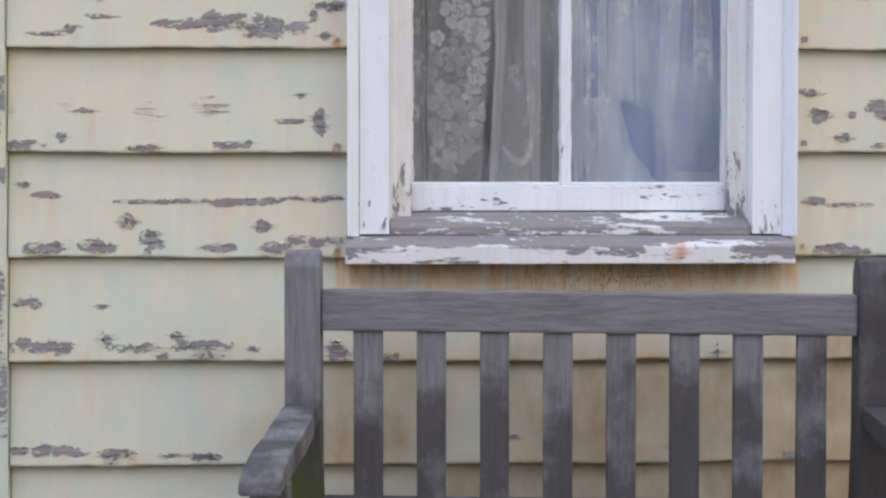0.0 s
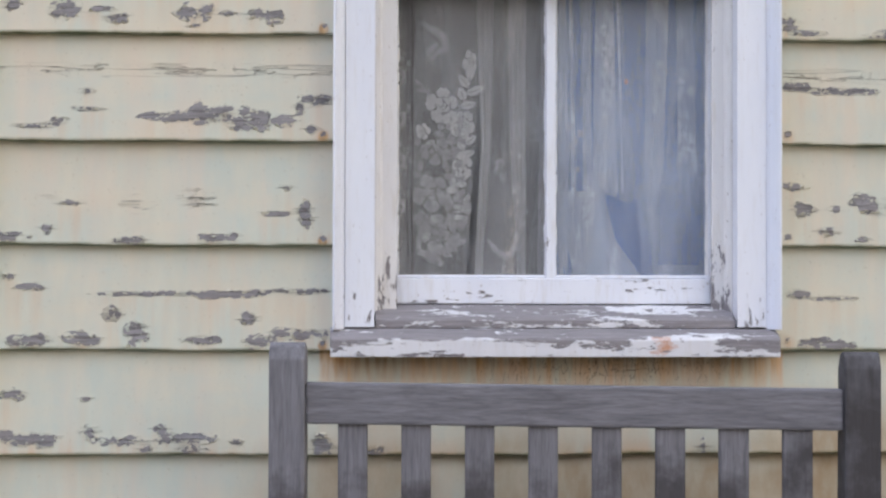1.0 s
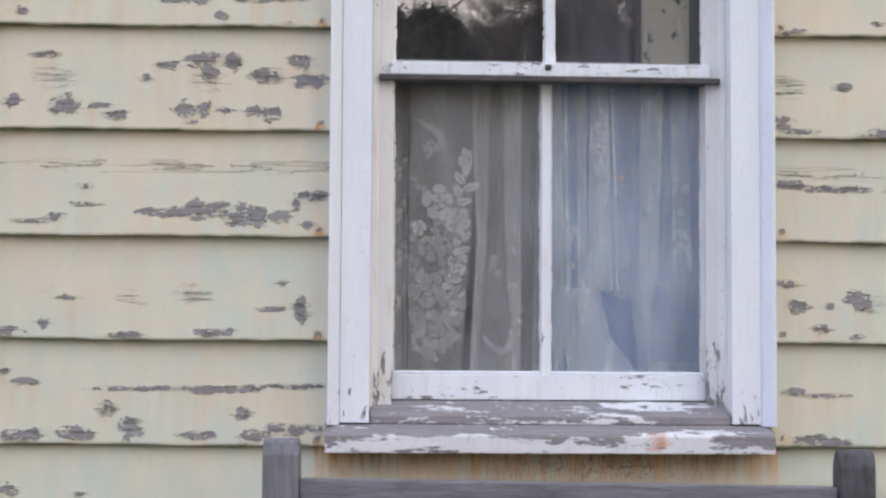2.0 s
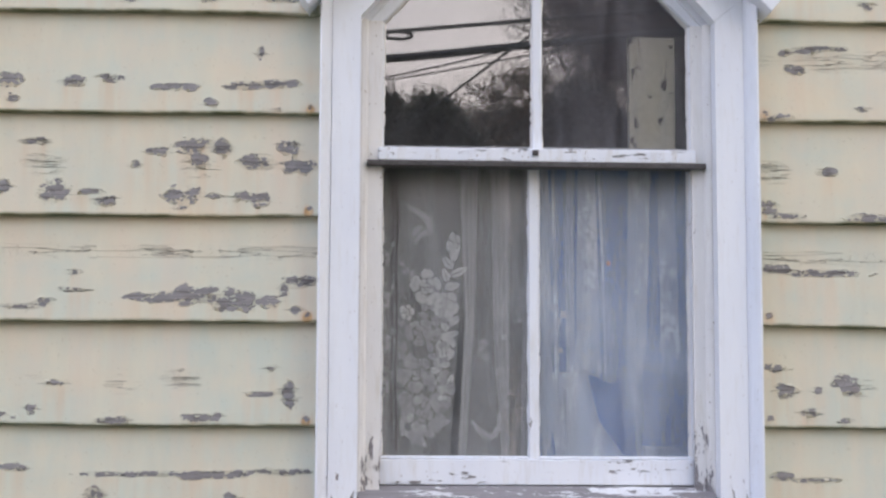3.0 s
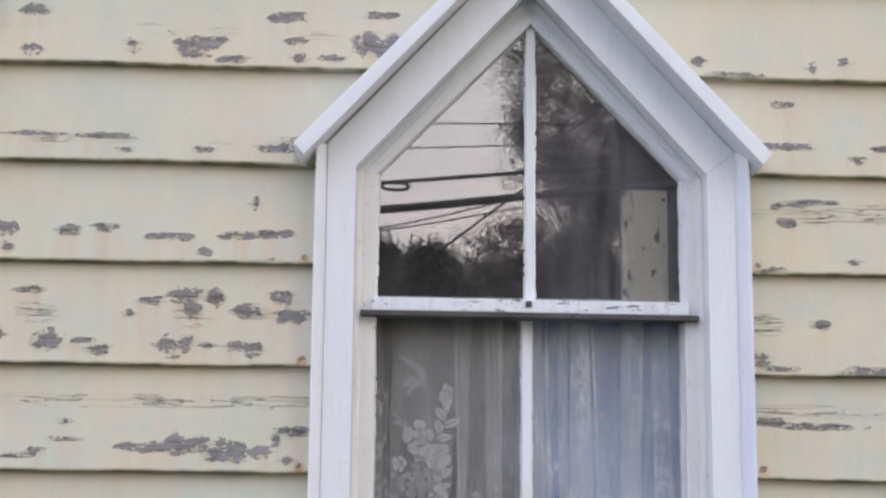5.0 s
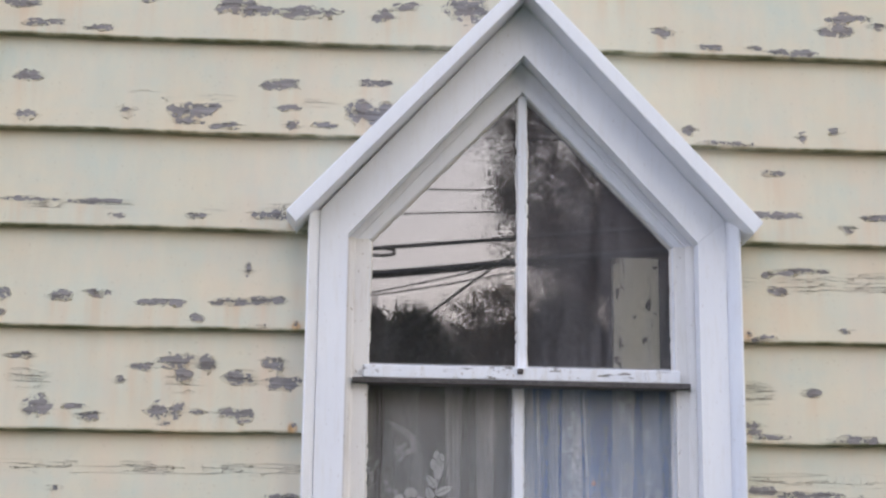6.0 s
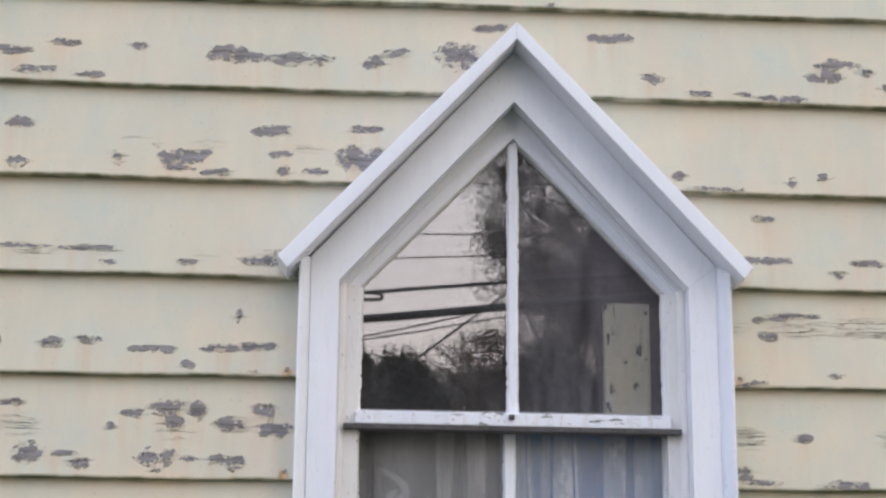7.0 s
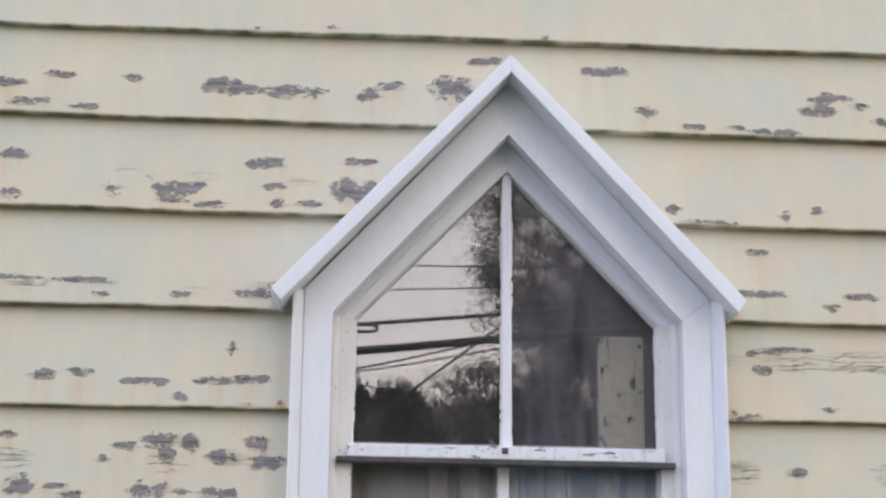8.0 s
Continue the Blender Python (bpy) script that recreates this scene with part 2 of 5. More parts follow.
def sheer_cloth(name, colour, cover, cover_dense, shade=0.86, streak=(9, (3.2, 1, 0.4))):
    """Thin net: part thread, part gap; denser in the worked figures."""
    n = Nodes(name)
    thread = n.noise(120, (1, 0.2, 1), 2, 0.5)
    cloudy = n.noise(streak[0], streak[1], 4, 0.6)
    low = shade if isinstance(shade, tuple) else tuple(c * shade for c in colour)
    tone = n.mix(n.span(cloudy, 0.38, 0.62), low, colour)
    front = n.add("BsdfDiffuse", Color=tone)
    back = n.add("BsdfTranslucent", Color=tone)
    body = n.add("MixShader", Fac=0.1)
    n.tree.links.new(front.outputs[0], body.inputs[1])
    n.tree.links.new(back.outputs[0], body.inputs[2])
    gap = n.add("BsdfTransparent", Color=(1, 1, 1))
    dense = n.math("MULTIPLY", n.span(cloudy, 0.48, 0.62), n.span(thread, 0.3, 0.6))
    whole = n.add("MixShader", Fac=n.span(dense, 0, 1, cover, cover_dense))
    n.tree.links.new(gap.outputs[0], whole.inputs[1])
    n.tree.links.new(body.outputs[0], whole.inputs[2])
    n.tree.links.new(whole.outputs[0], n.out.inputs["Surface"])
    return n.mat


def mottled(name, dark, light, scale, rough=0.8, stretch=(1, 1, 1), relief=0.003, fine=8.0):
    """Any rough two-tone surface, varied at two scales."""
    n = Nodes(name)
    broad, small = n.noise(scale, stretch, 5, 0.6), n.noise(scale * fine, stretch, 4, 0.6)
    colour = n.mix(n.span(n.math("ADD", n.math("MULTIPLY", broad, 0.6), n.math("MULTIPLY", small, 0.4)), 0.35, 0.65), dark, light)
    return n.surface(colour, rough, n.bump(n.math("ADD", broad, small), relief))


def foliage(name, dark, light):
    n = Nodes(name)
    tone = n.add("NewGeometry").outputs["Random Per Island"]
    return n.surface(n.mix(tone, dark, light), 0.7, Specular_IOR_Level=0.2)


SIDING = siding_paint()
CASING = white_paint("white_casing_paint", 0.40, 0.20, upright=True)
STOP = white_paint("worn_white_stop_paint", 0.54, 0.29, dirt=0.45, upright=True, base=((0.80, 0.785, 0.77), (0.72, 0.71, 0.72)))
SASH = white_paint("white_sash_paint", 0.385, 0.27, dirt=0.35)
SASH_UP = white_paint("white_stile_paint", 0.42, 0.315, dirt=0.4, upright=True)
SILL = white_paint("flaking_sill_paint", 0.43, 0.585, rust=0.8, dirt=0.4, between=(0.912, 0.946), base=((0.78, 0.78, 0.80), (0.68, 0.68, 0.71)), patch=12)
RAIL = white_paint("cracked_rail_paint", 0.41, 0.41, dirt=0.5)
SUBSILL = white_paint("bare_sill_paint", 0.565, 0.565, dirt=0.4, base=((0.78, 0.78, 0.80), (0.68, 0.68, 0.71)), patch=13)
GABLE = white_paint("white_moulding_paint", 0.2, 0.15, dirt=0.12)
TEAK_X, TEAK_Y = (bench_wood("grey_teak_" + a, a) for a in "xy")
TEAK_Z = bench_wood("grey_teak_z", "z", 0.0, 0.04)
# the same teak scaled darker, for the bench's right arm and post only
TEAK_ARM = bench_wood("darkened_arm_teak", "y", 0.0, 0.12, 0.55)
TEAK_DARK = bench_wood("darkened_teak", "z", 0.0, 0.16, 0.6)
TEAK_POST = bench_wood("algae_grown_teak", "z", 0.9)
GLASS_UP = window_glass("old_window_glass", 0.185, 0.045)
GLASS_UP_DIM = window_glass("filmed_window_glass", 0.15, 0.11, (0.56, 0.55, 0.60), (4.5, 1, 0.6))
GLASS_LOW = window_glass("dusty_window_glass", 0.045, 0.17)
# bluish film colour paints the sky's pale reflection over the right lower pane
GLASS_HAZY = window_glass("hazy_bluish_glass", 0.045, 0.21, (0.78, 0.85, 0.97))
NET = sheer_cloth("grey_lace_net", (0.90, 0.88, 0.88), 0.27, 0.36)
NET_FOLD = sheer_cloth("doubled_lace_net", (0.94, 0.92, 0.92), 0.46, 0.58)
LACE = sheer_cloth("lace_thread", (0.95, 0.94, 0.94), 0.90, 0.98, 0.96, (16, (1, 1, 1)))
LACE_FILL = sheer_cloth("lace_ground", (0.93, 0.92, 0.92), 0.46, 0.70, 0.94, (30, (1, 1, 1)))
SHEER = sheer_cloth("white_sheer", (0.97, 0.965, 0.98), 0.42, 0.88, (0.82, 0.88, 0.98), (7, (2.6, 1, 0.8)))
VEIL = sheer_cloth("thin_white_sheer", (0.86, 0.89, 0.96), 0.26, 0.46)
BLUE = mottled("blue_cloth", (0.04, 0.14, 0.46), (0.07, 0.20, 0.56), 9, 0.9, (2, 1, 0.6), 0.002)
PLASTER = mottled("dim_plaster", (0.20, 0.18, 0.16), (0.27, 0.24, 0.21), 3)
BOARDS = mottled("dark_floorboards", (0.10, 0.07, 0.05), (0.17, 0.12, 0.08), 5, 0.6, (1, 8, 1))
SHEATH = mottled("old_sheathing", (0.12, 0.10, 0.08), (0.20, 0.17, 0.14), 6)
LEAD = mottled("dark_flashing", (0.05, 0.045, 0.045), (0.11, 0.10, 0.10), 20, 0.6)
AMBER_GLINT = mottled("amber_glint_spot", (0.75, 0.22, 0.06), (0.9, 0.32, 0.1), 60, 0.25)
BRASS = mottled("dull_rod", (0.25, 0.22, 0.18), (0.35, 0.31, 0.26), 30, 0.45)
TURF = mottled("rough_turf", (0.03, 0.04, 0.016), (0.07, 0.078, 0.034), 1.5, 0.95, relief=0.03)
BARK = mottled("dark_bark", (0.035, 0.028, 0.023), (0.085, 0.07, 0.058), 5, 0.95, (3, 3, 0.6), 0.02)
TWIGS = mottled("twig_bark", (0.04, 0.03, 0.026), (0.10, 0.075, 0.06), 8, 0.95)
EVERGREEN = foliage("evergreen_leaves", (0.010, 0.013, 0.009), (0.028, 0.033, 0.018))
AUTUMN = foliage("withered_leaves", (0.10, 0.055, 0.035), (0.26, 0.17, 0.11))
DUSKY = foliage("dense_dusky_leaves", (0.06, 0.044, 0.042), (0.17, 0.12, 0.105))
RUBBER = mottled("cable_sheath", (0.012, 0.012, 0.013), (0.03, 0.03, 0.032), 8, 0.6)
SHADE_GREY = mottled("shade_grey_strip", (0.10, 0.10, 0.10), (0.20, 0.20, 0.19), 12, 0.8)
SLATE = mottled("roof_felt", (0.06, 0.06, 0.06), (0.1, 0.1, 0.1), 8)
STONE = mottled("foundation_stone", (0.2, 0.19, 0.17), (0.34, 0.32, 0.29), 6)


def door_paint():
    n = Nodes("flaking_door_paint")
    rag = n.noise(26, (1.4, 1, 0.8), 5, 0.65, (0.3, 0, 0.2), 0.3)
    paint = n.mix(n.noise(4, (2, 1, 1), 4), (0.84, 0.81, 0.67), (0.76, 0.73, 0.61))
    peeled = n.span(rag, 0.585, 0.61)
    return n.surface(n.mix(peeled, paint, (0.13, 0.12, 0.12)), 0.6, n.bump(n.math("SUBTRACT", 1.0, peeled), 0.001))


DOOR = door_paint()


# ---- helpers of the build ----
def mesh_of(bm, name):
    data = bpy.data.meshes.new(name)
    bmesh.ops.recalc_face_normals(bm, faces=bm.faces)
    bm.to_mesh(data)
    bm.free()
    return data


def part(name, bm, material, parent=None, label="", smooth=False):
    """Links a bmesh as one mesh object under a thing or under a part."""
    ob = new(name, mesh_of(bm, name))
    ob.data.materials.append(material)
    if smooth:
        ob.data.polygons.foreach_set("use_smooth", [True] * len(ob.data.polygons))
    if parent is not None:
        ob.parent = parent
    return tagged(ob, label)


def thing(name, label, category, group="", kind="", at=(0, 0, 0)):
    ob = new(name)
    ob.empty_display_size = 0.05
    ob.location = at
    return tagged(ob, label, category, group, kind)


def soften(bm, width, segments=2):
    if width:
        bmesh.ops.bevel(bm, geom=list(bm.edges), offset=width, segments=segments, profile=0.6, affect="EDGES", clamp_overlap=True)
    return bm


def block(x0, x1, y0, y1, z0, z1, edge=0.0, into=None):
    bm = into or bmesh.new()
    made = bmesh.ops.create_cube(bm, size=1)["verts"]
    for v in made:
        v.co = ((x0 + x1) / 2 + v.co.x * (x1 - x0), (y0 + y1) / 2 + v.co.y * (y1 - y0), (z0 + z1) / 2 + v.co.z * (z1 - z0))
    return soften(bm, edge)


def prism(outline, y0, y1, edge=0.0, into=None):
    """An outline in x and z, drawn out from y0 to y1."""
    bm = into or bmesh.new()
    front = [bm.verts.new((x, y0, z)) for x, z in outline]
    back = [bm.verts.new((x, y1, z)) for x, z in outline]
    bm.faces.new(front)
    bm.faces.new(back[::-1])
    for i in range(len(front)):
        j = (i + 1) % len(front)
        bm.faces.new((front[j], front[i], back[i], back[j]))
    return soften(bm, edge)


def tube(path, radius, sides=8, into=None):
    """A round bar along a path; radius: a number, or one for each point."""
    bm = into or bmesh.new()
    radii = radius if isinstance(radius, (list, tuple)) else [radius] * len(path)
    points, rings = [Vector(p) for p in path], []
    for i, (p, r) in enumerate(zip(points, radii)):
        way = (points[min(i + 1, len(points) - 1)] - points[max(i - 1, 0)]).normalized()
        side = way.cross(Vector((0, 0, 1)) if abs(way.z) < 0.9 else Vector((1, 0, 0))).normalized()
        up = side.cross(way)
        rings.append([bm.verts.new(p + r * (math.cos(a) * side + math.sin(a) * up)) for a in (2 * math.pi * k / sides for k in range(sides))])
    for a, b in zip(rings, rings[1:]):
        for k in range(sides):
            bm.faces.new((a[k], a[(k + 1) % sides], b[(k + 1) % sides], b[k]))
    bm.faces.new(rings[0][::-1])
    bm.faces.new(rings[-1])
    return bm


def sheet(name, xs, zs, depth, material, parent=None, label=""):
    """A cloth over a grid of x and z; depth(x, z) gives the place of each knot."""
    bm = bmesh.new()
    grid = [[bm.verts.new(depth(x, z)) for x in xs] for z in zs]
    for a, b in zip(grid, grid[1:]):
        for k in range(len(xs) - 1):
            bm.faces.new((a[k], a[k + 1], b[k + 1], b[k]))
    ob = part(name, bm, material, parent, label, smooth=True)
    return ob


# ---- the house: ground, walls, room ----
tagged(part("ground", block(-600, 600, -600, 600, -0.4, 0.0), TURF), "rough turf ground in dull evening light", "ground", kind="structure")

LEFT, RIGHT, EAVES, FOOT = -1.17, 1.75, 3.11, 0.28
SPRING, PEAK, SLOPE = 1.912, 2.293, 1.10  # the opening between the casings
OPEN_X, OPEN_Z = 0.372, 0.945


def wall_shell():
    bm = bmesh.new()
    y0, y1 = 0.016, 0.14
    top = SPRING + 0.025
    prism([(LEFT, FOOT), (-OPEN_X, FOOT), (-OPEN_X, top), (0, PEAK + 0.035), (0, EAVES), (LEFT, EAVES)], y0, y1, into=bm)
    prism([(OPEN_X, FOOT), (RIGHT, FOOT), (RIGHT, EAVES), (0, EAVES), (0, PEAK + 0.035), (OPEN_X, top)], y0, y1, into=bm)
    prism([(-OPEN_X, FOOT), (OPEN_X, FOOT), (OPEN_X, OPEN_Z), (-OPEN_X, OPEN_Z)], y0, y1, into=bm)
    return bm


WALL = tagged(part("wall_south", wall_shell(), SHEATH), "weatherboarded house wall in peeling cream paint", "wall", kind="structure")
BACK = 3.2
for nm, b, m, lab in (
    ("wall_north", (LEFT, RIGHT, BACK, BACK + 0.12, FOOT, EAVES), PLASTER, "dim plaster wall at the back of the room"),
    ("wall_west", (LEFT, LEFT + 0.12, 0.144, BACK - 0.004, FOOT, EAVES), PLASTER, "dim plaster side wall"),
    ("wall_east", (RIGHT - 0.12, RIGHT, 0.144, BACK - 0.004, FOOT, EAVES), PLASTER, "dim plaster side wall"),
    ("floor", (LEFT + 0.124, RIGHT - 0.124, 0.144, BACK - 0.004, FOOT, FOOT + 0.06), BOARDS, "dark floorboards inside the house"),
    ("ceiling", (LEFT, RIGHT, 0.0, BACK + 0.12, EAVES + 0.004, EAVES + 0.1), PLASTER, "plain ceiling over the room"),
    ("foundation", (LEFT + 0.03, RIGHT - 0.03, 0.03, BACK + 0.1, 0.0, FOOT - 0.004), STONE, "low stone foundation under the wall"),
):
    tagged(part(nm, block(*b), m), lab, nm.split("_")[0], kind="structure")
tagged(part("roof", block(LEFT - 0.1, RIGHT + 0.1, -0.06, BACK + 0.25, EAVES + 0.104, EAVES + 0.2, 0.01), SLATE), "dark felt roof edge", "roof", kind="structure")


# ---- the window ----
WINDOW = thing("window_1", "white pointed sash window with flaking paint and a worn sill", "window", kind="structure")
MID = 0.004  # the window's middle; the sashes sit a little further along
SASH_MID = 0.0068
IN_L, IN_R = -0.344, 0.353
GROOVE_L, GROOVE_R = -0.400, 0.409
LIP_L, LIP_R = -0.4235, 0.434
PANE_L, PANE_R = -0.298, 0.3116


def chevron(inner, outer, y0, y1, edge, low_in, low_out, mid=MID, within=SLOPE):
    """A pointed band in one plane, between two lines of the roof's slope; inner and outer: their height at the middle."""
    outline = [(0, inner), (low_in, inner - within * low_in), (low_out, outer - SLOPE * low_out), (0, outer), (-low_out, outer - SLOPE * low_out), (-low_in, inner - within * low_in)]
    return prism([(x + mid, z) for x, z in outline], y0, y1, edge)


def column(plan, z0, z1, edge=0.0):
    """An outline in x and y, drawn up from z0 to z1."""
    bm = bmesh.new()
    low = [bm.verts.new((x, y, z0)) for x, y in plan]
    top = [bm.verts.new((x, y, z1)) for x, y in plan]
    bm.faces.new(low)
    bm.faces.new(top[::-1])
    for i in range(len(plan)):
        j = (i + 1) % len(plan)
        bm.faces.new((low[j], low[i], top[i], top[j]))
    return soften(bm, edge)


def ordered(outline, s):
    return outline if s > 0 else outline[::-1]


# casing: two uprights with a splayed back band, a bead and a flat stop within
for s, inner, groove, lip, pane in ((-1, IN_L, GROOVE_L, LIP_L, PANE_L), (1, IN_R, GROOVE_R, LIP_R, PANE_R)):
    z_in, z_groove = PEAK - SLOPE * abs(inner - MID), 2.401 - SLOPE * abs(groove - MID)
    post = [(inner, 0.955), (groove, 0.955), (groove, z_groove), (inner, z_in)]
    part("casing", prism(ordered(post, s), -0.030, 0.014), CASING, WINDOW)
    g = groove + s * 0.0006
    band = [(g, 0.013), (g, -0.0275), (g + s * 0.006, -0.0335), (g + s * 0.014, -0.047), (lip - s * 0.004, -0.055), (lip, -0.0545), (lip + s * 0.001, 0.013)]
    part("back_band", column(ordered(band, s), 0.951, 1.954, 0.0012), CASING, WINDOW)
    step = inner - s * 0.0155
    bead = [(inner + s * 0.012, 0.034), (inner + s * 0.012, 0.0172), (inner - s * 0.004, 0.0145), (inner - s * 0.011, 0.0162), (step, 0.0205), (step, 0.034)]
    part("stop_bead", column(ordered(bead, s), 0.975, PEAK + 0.004 - SLOPE * abs(inner - MID), 0.001), STOP, WINDOW)
    edge = pane + s * 0.002
    stop = [(edge, 0.985), (step + s * 0.004, 0.985), (step + s * 0.004, PEAK - 0.014 - SLOPE * abs(step - MID)), (edge, 2.2365 - 1.055 * abs(edge - SASH_MID))]
    part("stop", prism(ordered(stop, s), 0.0235, 0.0340, 0.002), STOP, WINDOW)
part("gable_casing", chevron(PEAK, 2.4005, -0.02995, 0.014, 0.0, 0.3485, 0.4045), CASING, WINDOW)
part("gable_bead", chevron(PEAK - 0.0165, PEAK + 0.015, 0.0195, 0.034, 0.003, 0.334, 0.360), GABLE, WINDOW)
part("gable_stop", chevron(2.236, PEAK - 0.010, 0.0275, 0.0338, 0.002, 0.3055, 0.338, SASH_MID, 1.055), GABLE, WINDOW)
# hood: a board over each slope that stands well out from the casing, cut square at its ends
for s in (-1, 1):
    slope = [(MID - 0.002, 2.4015), (MID - 0.002 + s * 0.4485, 1.9125), (MID - 0.002 + s * 0.4685, 1.9365), (MID - 0.002, 2.4395)]
    part("hood_board", prism(ordered(slope, s), -0.100 - 0.0004 * s, 0.006, 0.0028), GABLE, WINDOW)


# sill: a thick nosing with a weathered slope, and a second step up to the sash
def sill_block(x0, x1, profile, edge):
    """A length of moulding along x; profile in y and z."""
    bm = bmesh.new()
    a = [bm.verts.new((x0, y, z)) for y, z in profile]
    b = [bm.verts.new((x1, y, z)) for y, z in profile]
    bm.faces.new(a)
    bm.faces.new(b[::-1])
    for i in range(len(a)):
        j = (i + 1) % len(a)
        bm.faces.new((a[j], a[i], b[i], b[j]))
    return soften(bm, edge)


part("sill", sill_block(-0.4275, 0.4265, [(-0.075, 0.899), (0.012, 0.899), (0.012, 0.957), (-0.028, 0.951), (-0.070, 0.937), (-0.075, 0.932)], 0.003), SILL, WINDOW, "flaking white sill with bare grey wood")
part("sub_sill", sill_block(IN_L + 0.002, IN_R - 0.002, [(-0.024, 0.9525), (0.10, 0.9575), (0.10, 0.998), (0.045, 0.996), (-0.012, 0.975), (-0.024, 0.968)], 0.002), SUBSILL, WINDOW, "bare grey inner sill with paint remnants")


def sash_rail(x0, x1, z0, z1, y0, y1):
    return block(x0, x1, y0, y1, z0, z1, 0.003)


# lower sash, the inner one
low = part("lower_sash", sash_rail(PANE_L - 0.006, PANE_R + 0.005, 0.998, 1.048, 0.046, 0.085), SASH, WINDOW, "white lower sash with flaking bottom rail")
for s, pane in ((-1, PANE_L), (1, PANE_R)):
    part("stile", sash_rail(*sorted((pane, pane + s * 0.024)), 0.9985, 1.668, 0.047, 0.084), SASH_UP, low)
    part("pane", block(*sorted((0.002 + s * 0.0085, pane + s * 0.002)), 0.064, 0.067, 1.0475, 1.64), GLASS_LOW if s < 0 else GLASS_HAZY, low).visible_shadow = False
    part("putty", block(*sorted((0.002 + s * 0.0105, pane)), 0.055, 0.0635, 1.0485, 1.0545, 0.002), SASH, low)
part("muntin", sash_rail(-0.0080, 0.0120, 1.0475, 1.64, 0.050, 0.080), SASH_UP, low)
part("top_rail", sash_rail(PANE_L, PANE_R, 1.641, 1.668, 0.055, 0.084), SASH, low)

# upper sash: pointed, the outer one, with its meeting rail and drip
up = part("upper_sash", sash_rail(-0.3085, 0.3205, 1.6305, 1.657, 0.010, 0.044), RAIL, WINDOW, "white pointed upper sash with two panes")
part("drip", block(-0.3300, 0.3395, 0.004, 0.046, 1.6195, 1.6300, 0.0015), LEAD, up, "dark drip strip")
G_PEAK, G_SLOPE = 2.234, 1.055
for s, pane in ((-1, PANE_L), (1, PANE_R)):
    off = abs(pane - SASH_MID)
    outline = [(pane, 1.6575), (pane + s * 0.03, 1.6575), (pane + s * 0.03, PEAK - SLOPE * (off + 0.03)), (pane, G_PEAK - G_SLOPE * off)]
    part("stile", prism(ordered(outline, s), 0.0345, 0.060, 0.002), SASH_UP, up)
    outline = [(0.0075 + s * 0.008, 1.652), (pane + s * 0.002, 1.652), (pane + s * 0.002, G_PEAK + 0.003 - G_SLOPE * off), (0.0075 + s * 0.008, G_PEAK + 0.001)]
    part("pane", prism(ordered(outline, s), 0.049, 0.052), GLASS_UP if s < 0 else GLASS_UP_DIM, up).visible_shadow = False
part("gable_rail", chevron(G_PEAK, PEAK + 0.004, 0.0350, 0.0605, 0.002, 0.304, 0.334, SASH_MID, G_SLOPE), GABLE, up)
part("muntin", sash_rail(-0.0022, 0.0172, 1.6572, 2.244, 0.038, 0.058), SASH_UP, up)


def putty_line(start, end, inward, y0, y1, seed, parent, material):
    """A fillet of old putty along a pane's edge: uneven, chipped away in places; inward: which way it widens over the glass, in x and z."""
    rng = random.Random(seed)
    bm, rings = bmesh.new(), []
    (xa, za), (xb, zb) = start, end
    count = max(8, int(math.hypot(xb - xa, zb - za) / 0.006))
    width = 0.003
    for i in range(count + 1):
        t = i / count
        x, z = xa + (xb - xa) * t, za + (zb - za) * t
        width = min(0.0038, max(0.0014, width + rng.gauss(0, 0.0006)))
        w = 0.0004 if rng.random() < 0.05 else width
        rings.append([bm.verts.new((x, y0 + 0.3 * (0.004 - w), z)), bm.verts.new((x + inward[0] * w, y1, z + inward[1] * w)), bm.verts.new((x, y1, z))])
    for a, b in zip(rings, rings[1:]):
        for k in range(3):
            bm.faces.new((a[k], a[(k + 1) % 3], b[(k + 1) % 3], b[k]))
    bm.faces.new(rings[0])
    bm.faces.new(rings[-1][::-1])
    part("putty", bm, material, parent)


for s, pane, seed in ((-1, PANE_L, 1), (1, PANE_R, 2)):
    spring = G_PEAK - G_SLOPE * abs(pane - SASH_MID)
    inner = 0.0075 + s * 0.0097
    putty_line((inner, 1.66), (inner, G_PEAK - 0.012), (s, 0), 0.0400, 0.0488, seed, up, STOP)
    putty_line((pane, 1.66), (pane, spring), (-s, 0), 0.0360, 0.0488, seed + 10, up, STOP)
    putty_line((pane, spring), (inner, G_PEAK - 0.010), (-s * 0.72, -0.69), 0.0360, 0.0488, seed + 20, up, STOP)
    putty_line((sorted((inner, pane))[0], 1.657), (sorted((inner, pane))[1], 1.657), (0, 1), 0.0250, 0.0488, seed + 30, up, STOP)
    inner = 0.002 + s * 0.010
    putty_line((inner, 1.055), (inner, 1.635), (s, 0), 0.0520, 0.0638, seed + 40, low, SASH_UP)
    putty_line((pane, 1.055), (pane, 1.635), (-s, 0), 0.0500, 0.0638, seed + 50, low, STOP)
part("latch", block(-0.005, 0.007, 0.004, 0.0095, 1.642, 1.653, 0.002), LEAD, up, "small dark metal clip")

# ---- behind the glass ----
rod = part("curtain_rod", tube([(-0.36, 0.118, 1.652), (0.36, 0.118, 1.652)], 0.006, 10), BRASS)
tagged(rod, "thin dull metal curtain rod behind the sash", "curtain rod")


def grid_line(a, b, n):
    return [a + (b - a) * i / n for i in range(n + 1)]


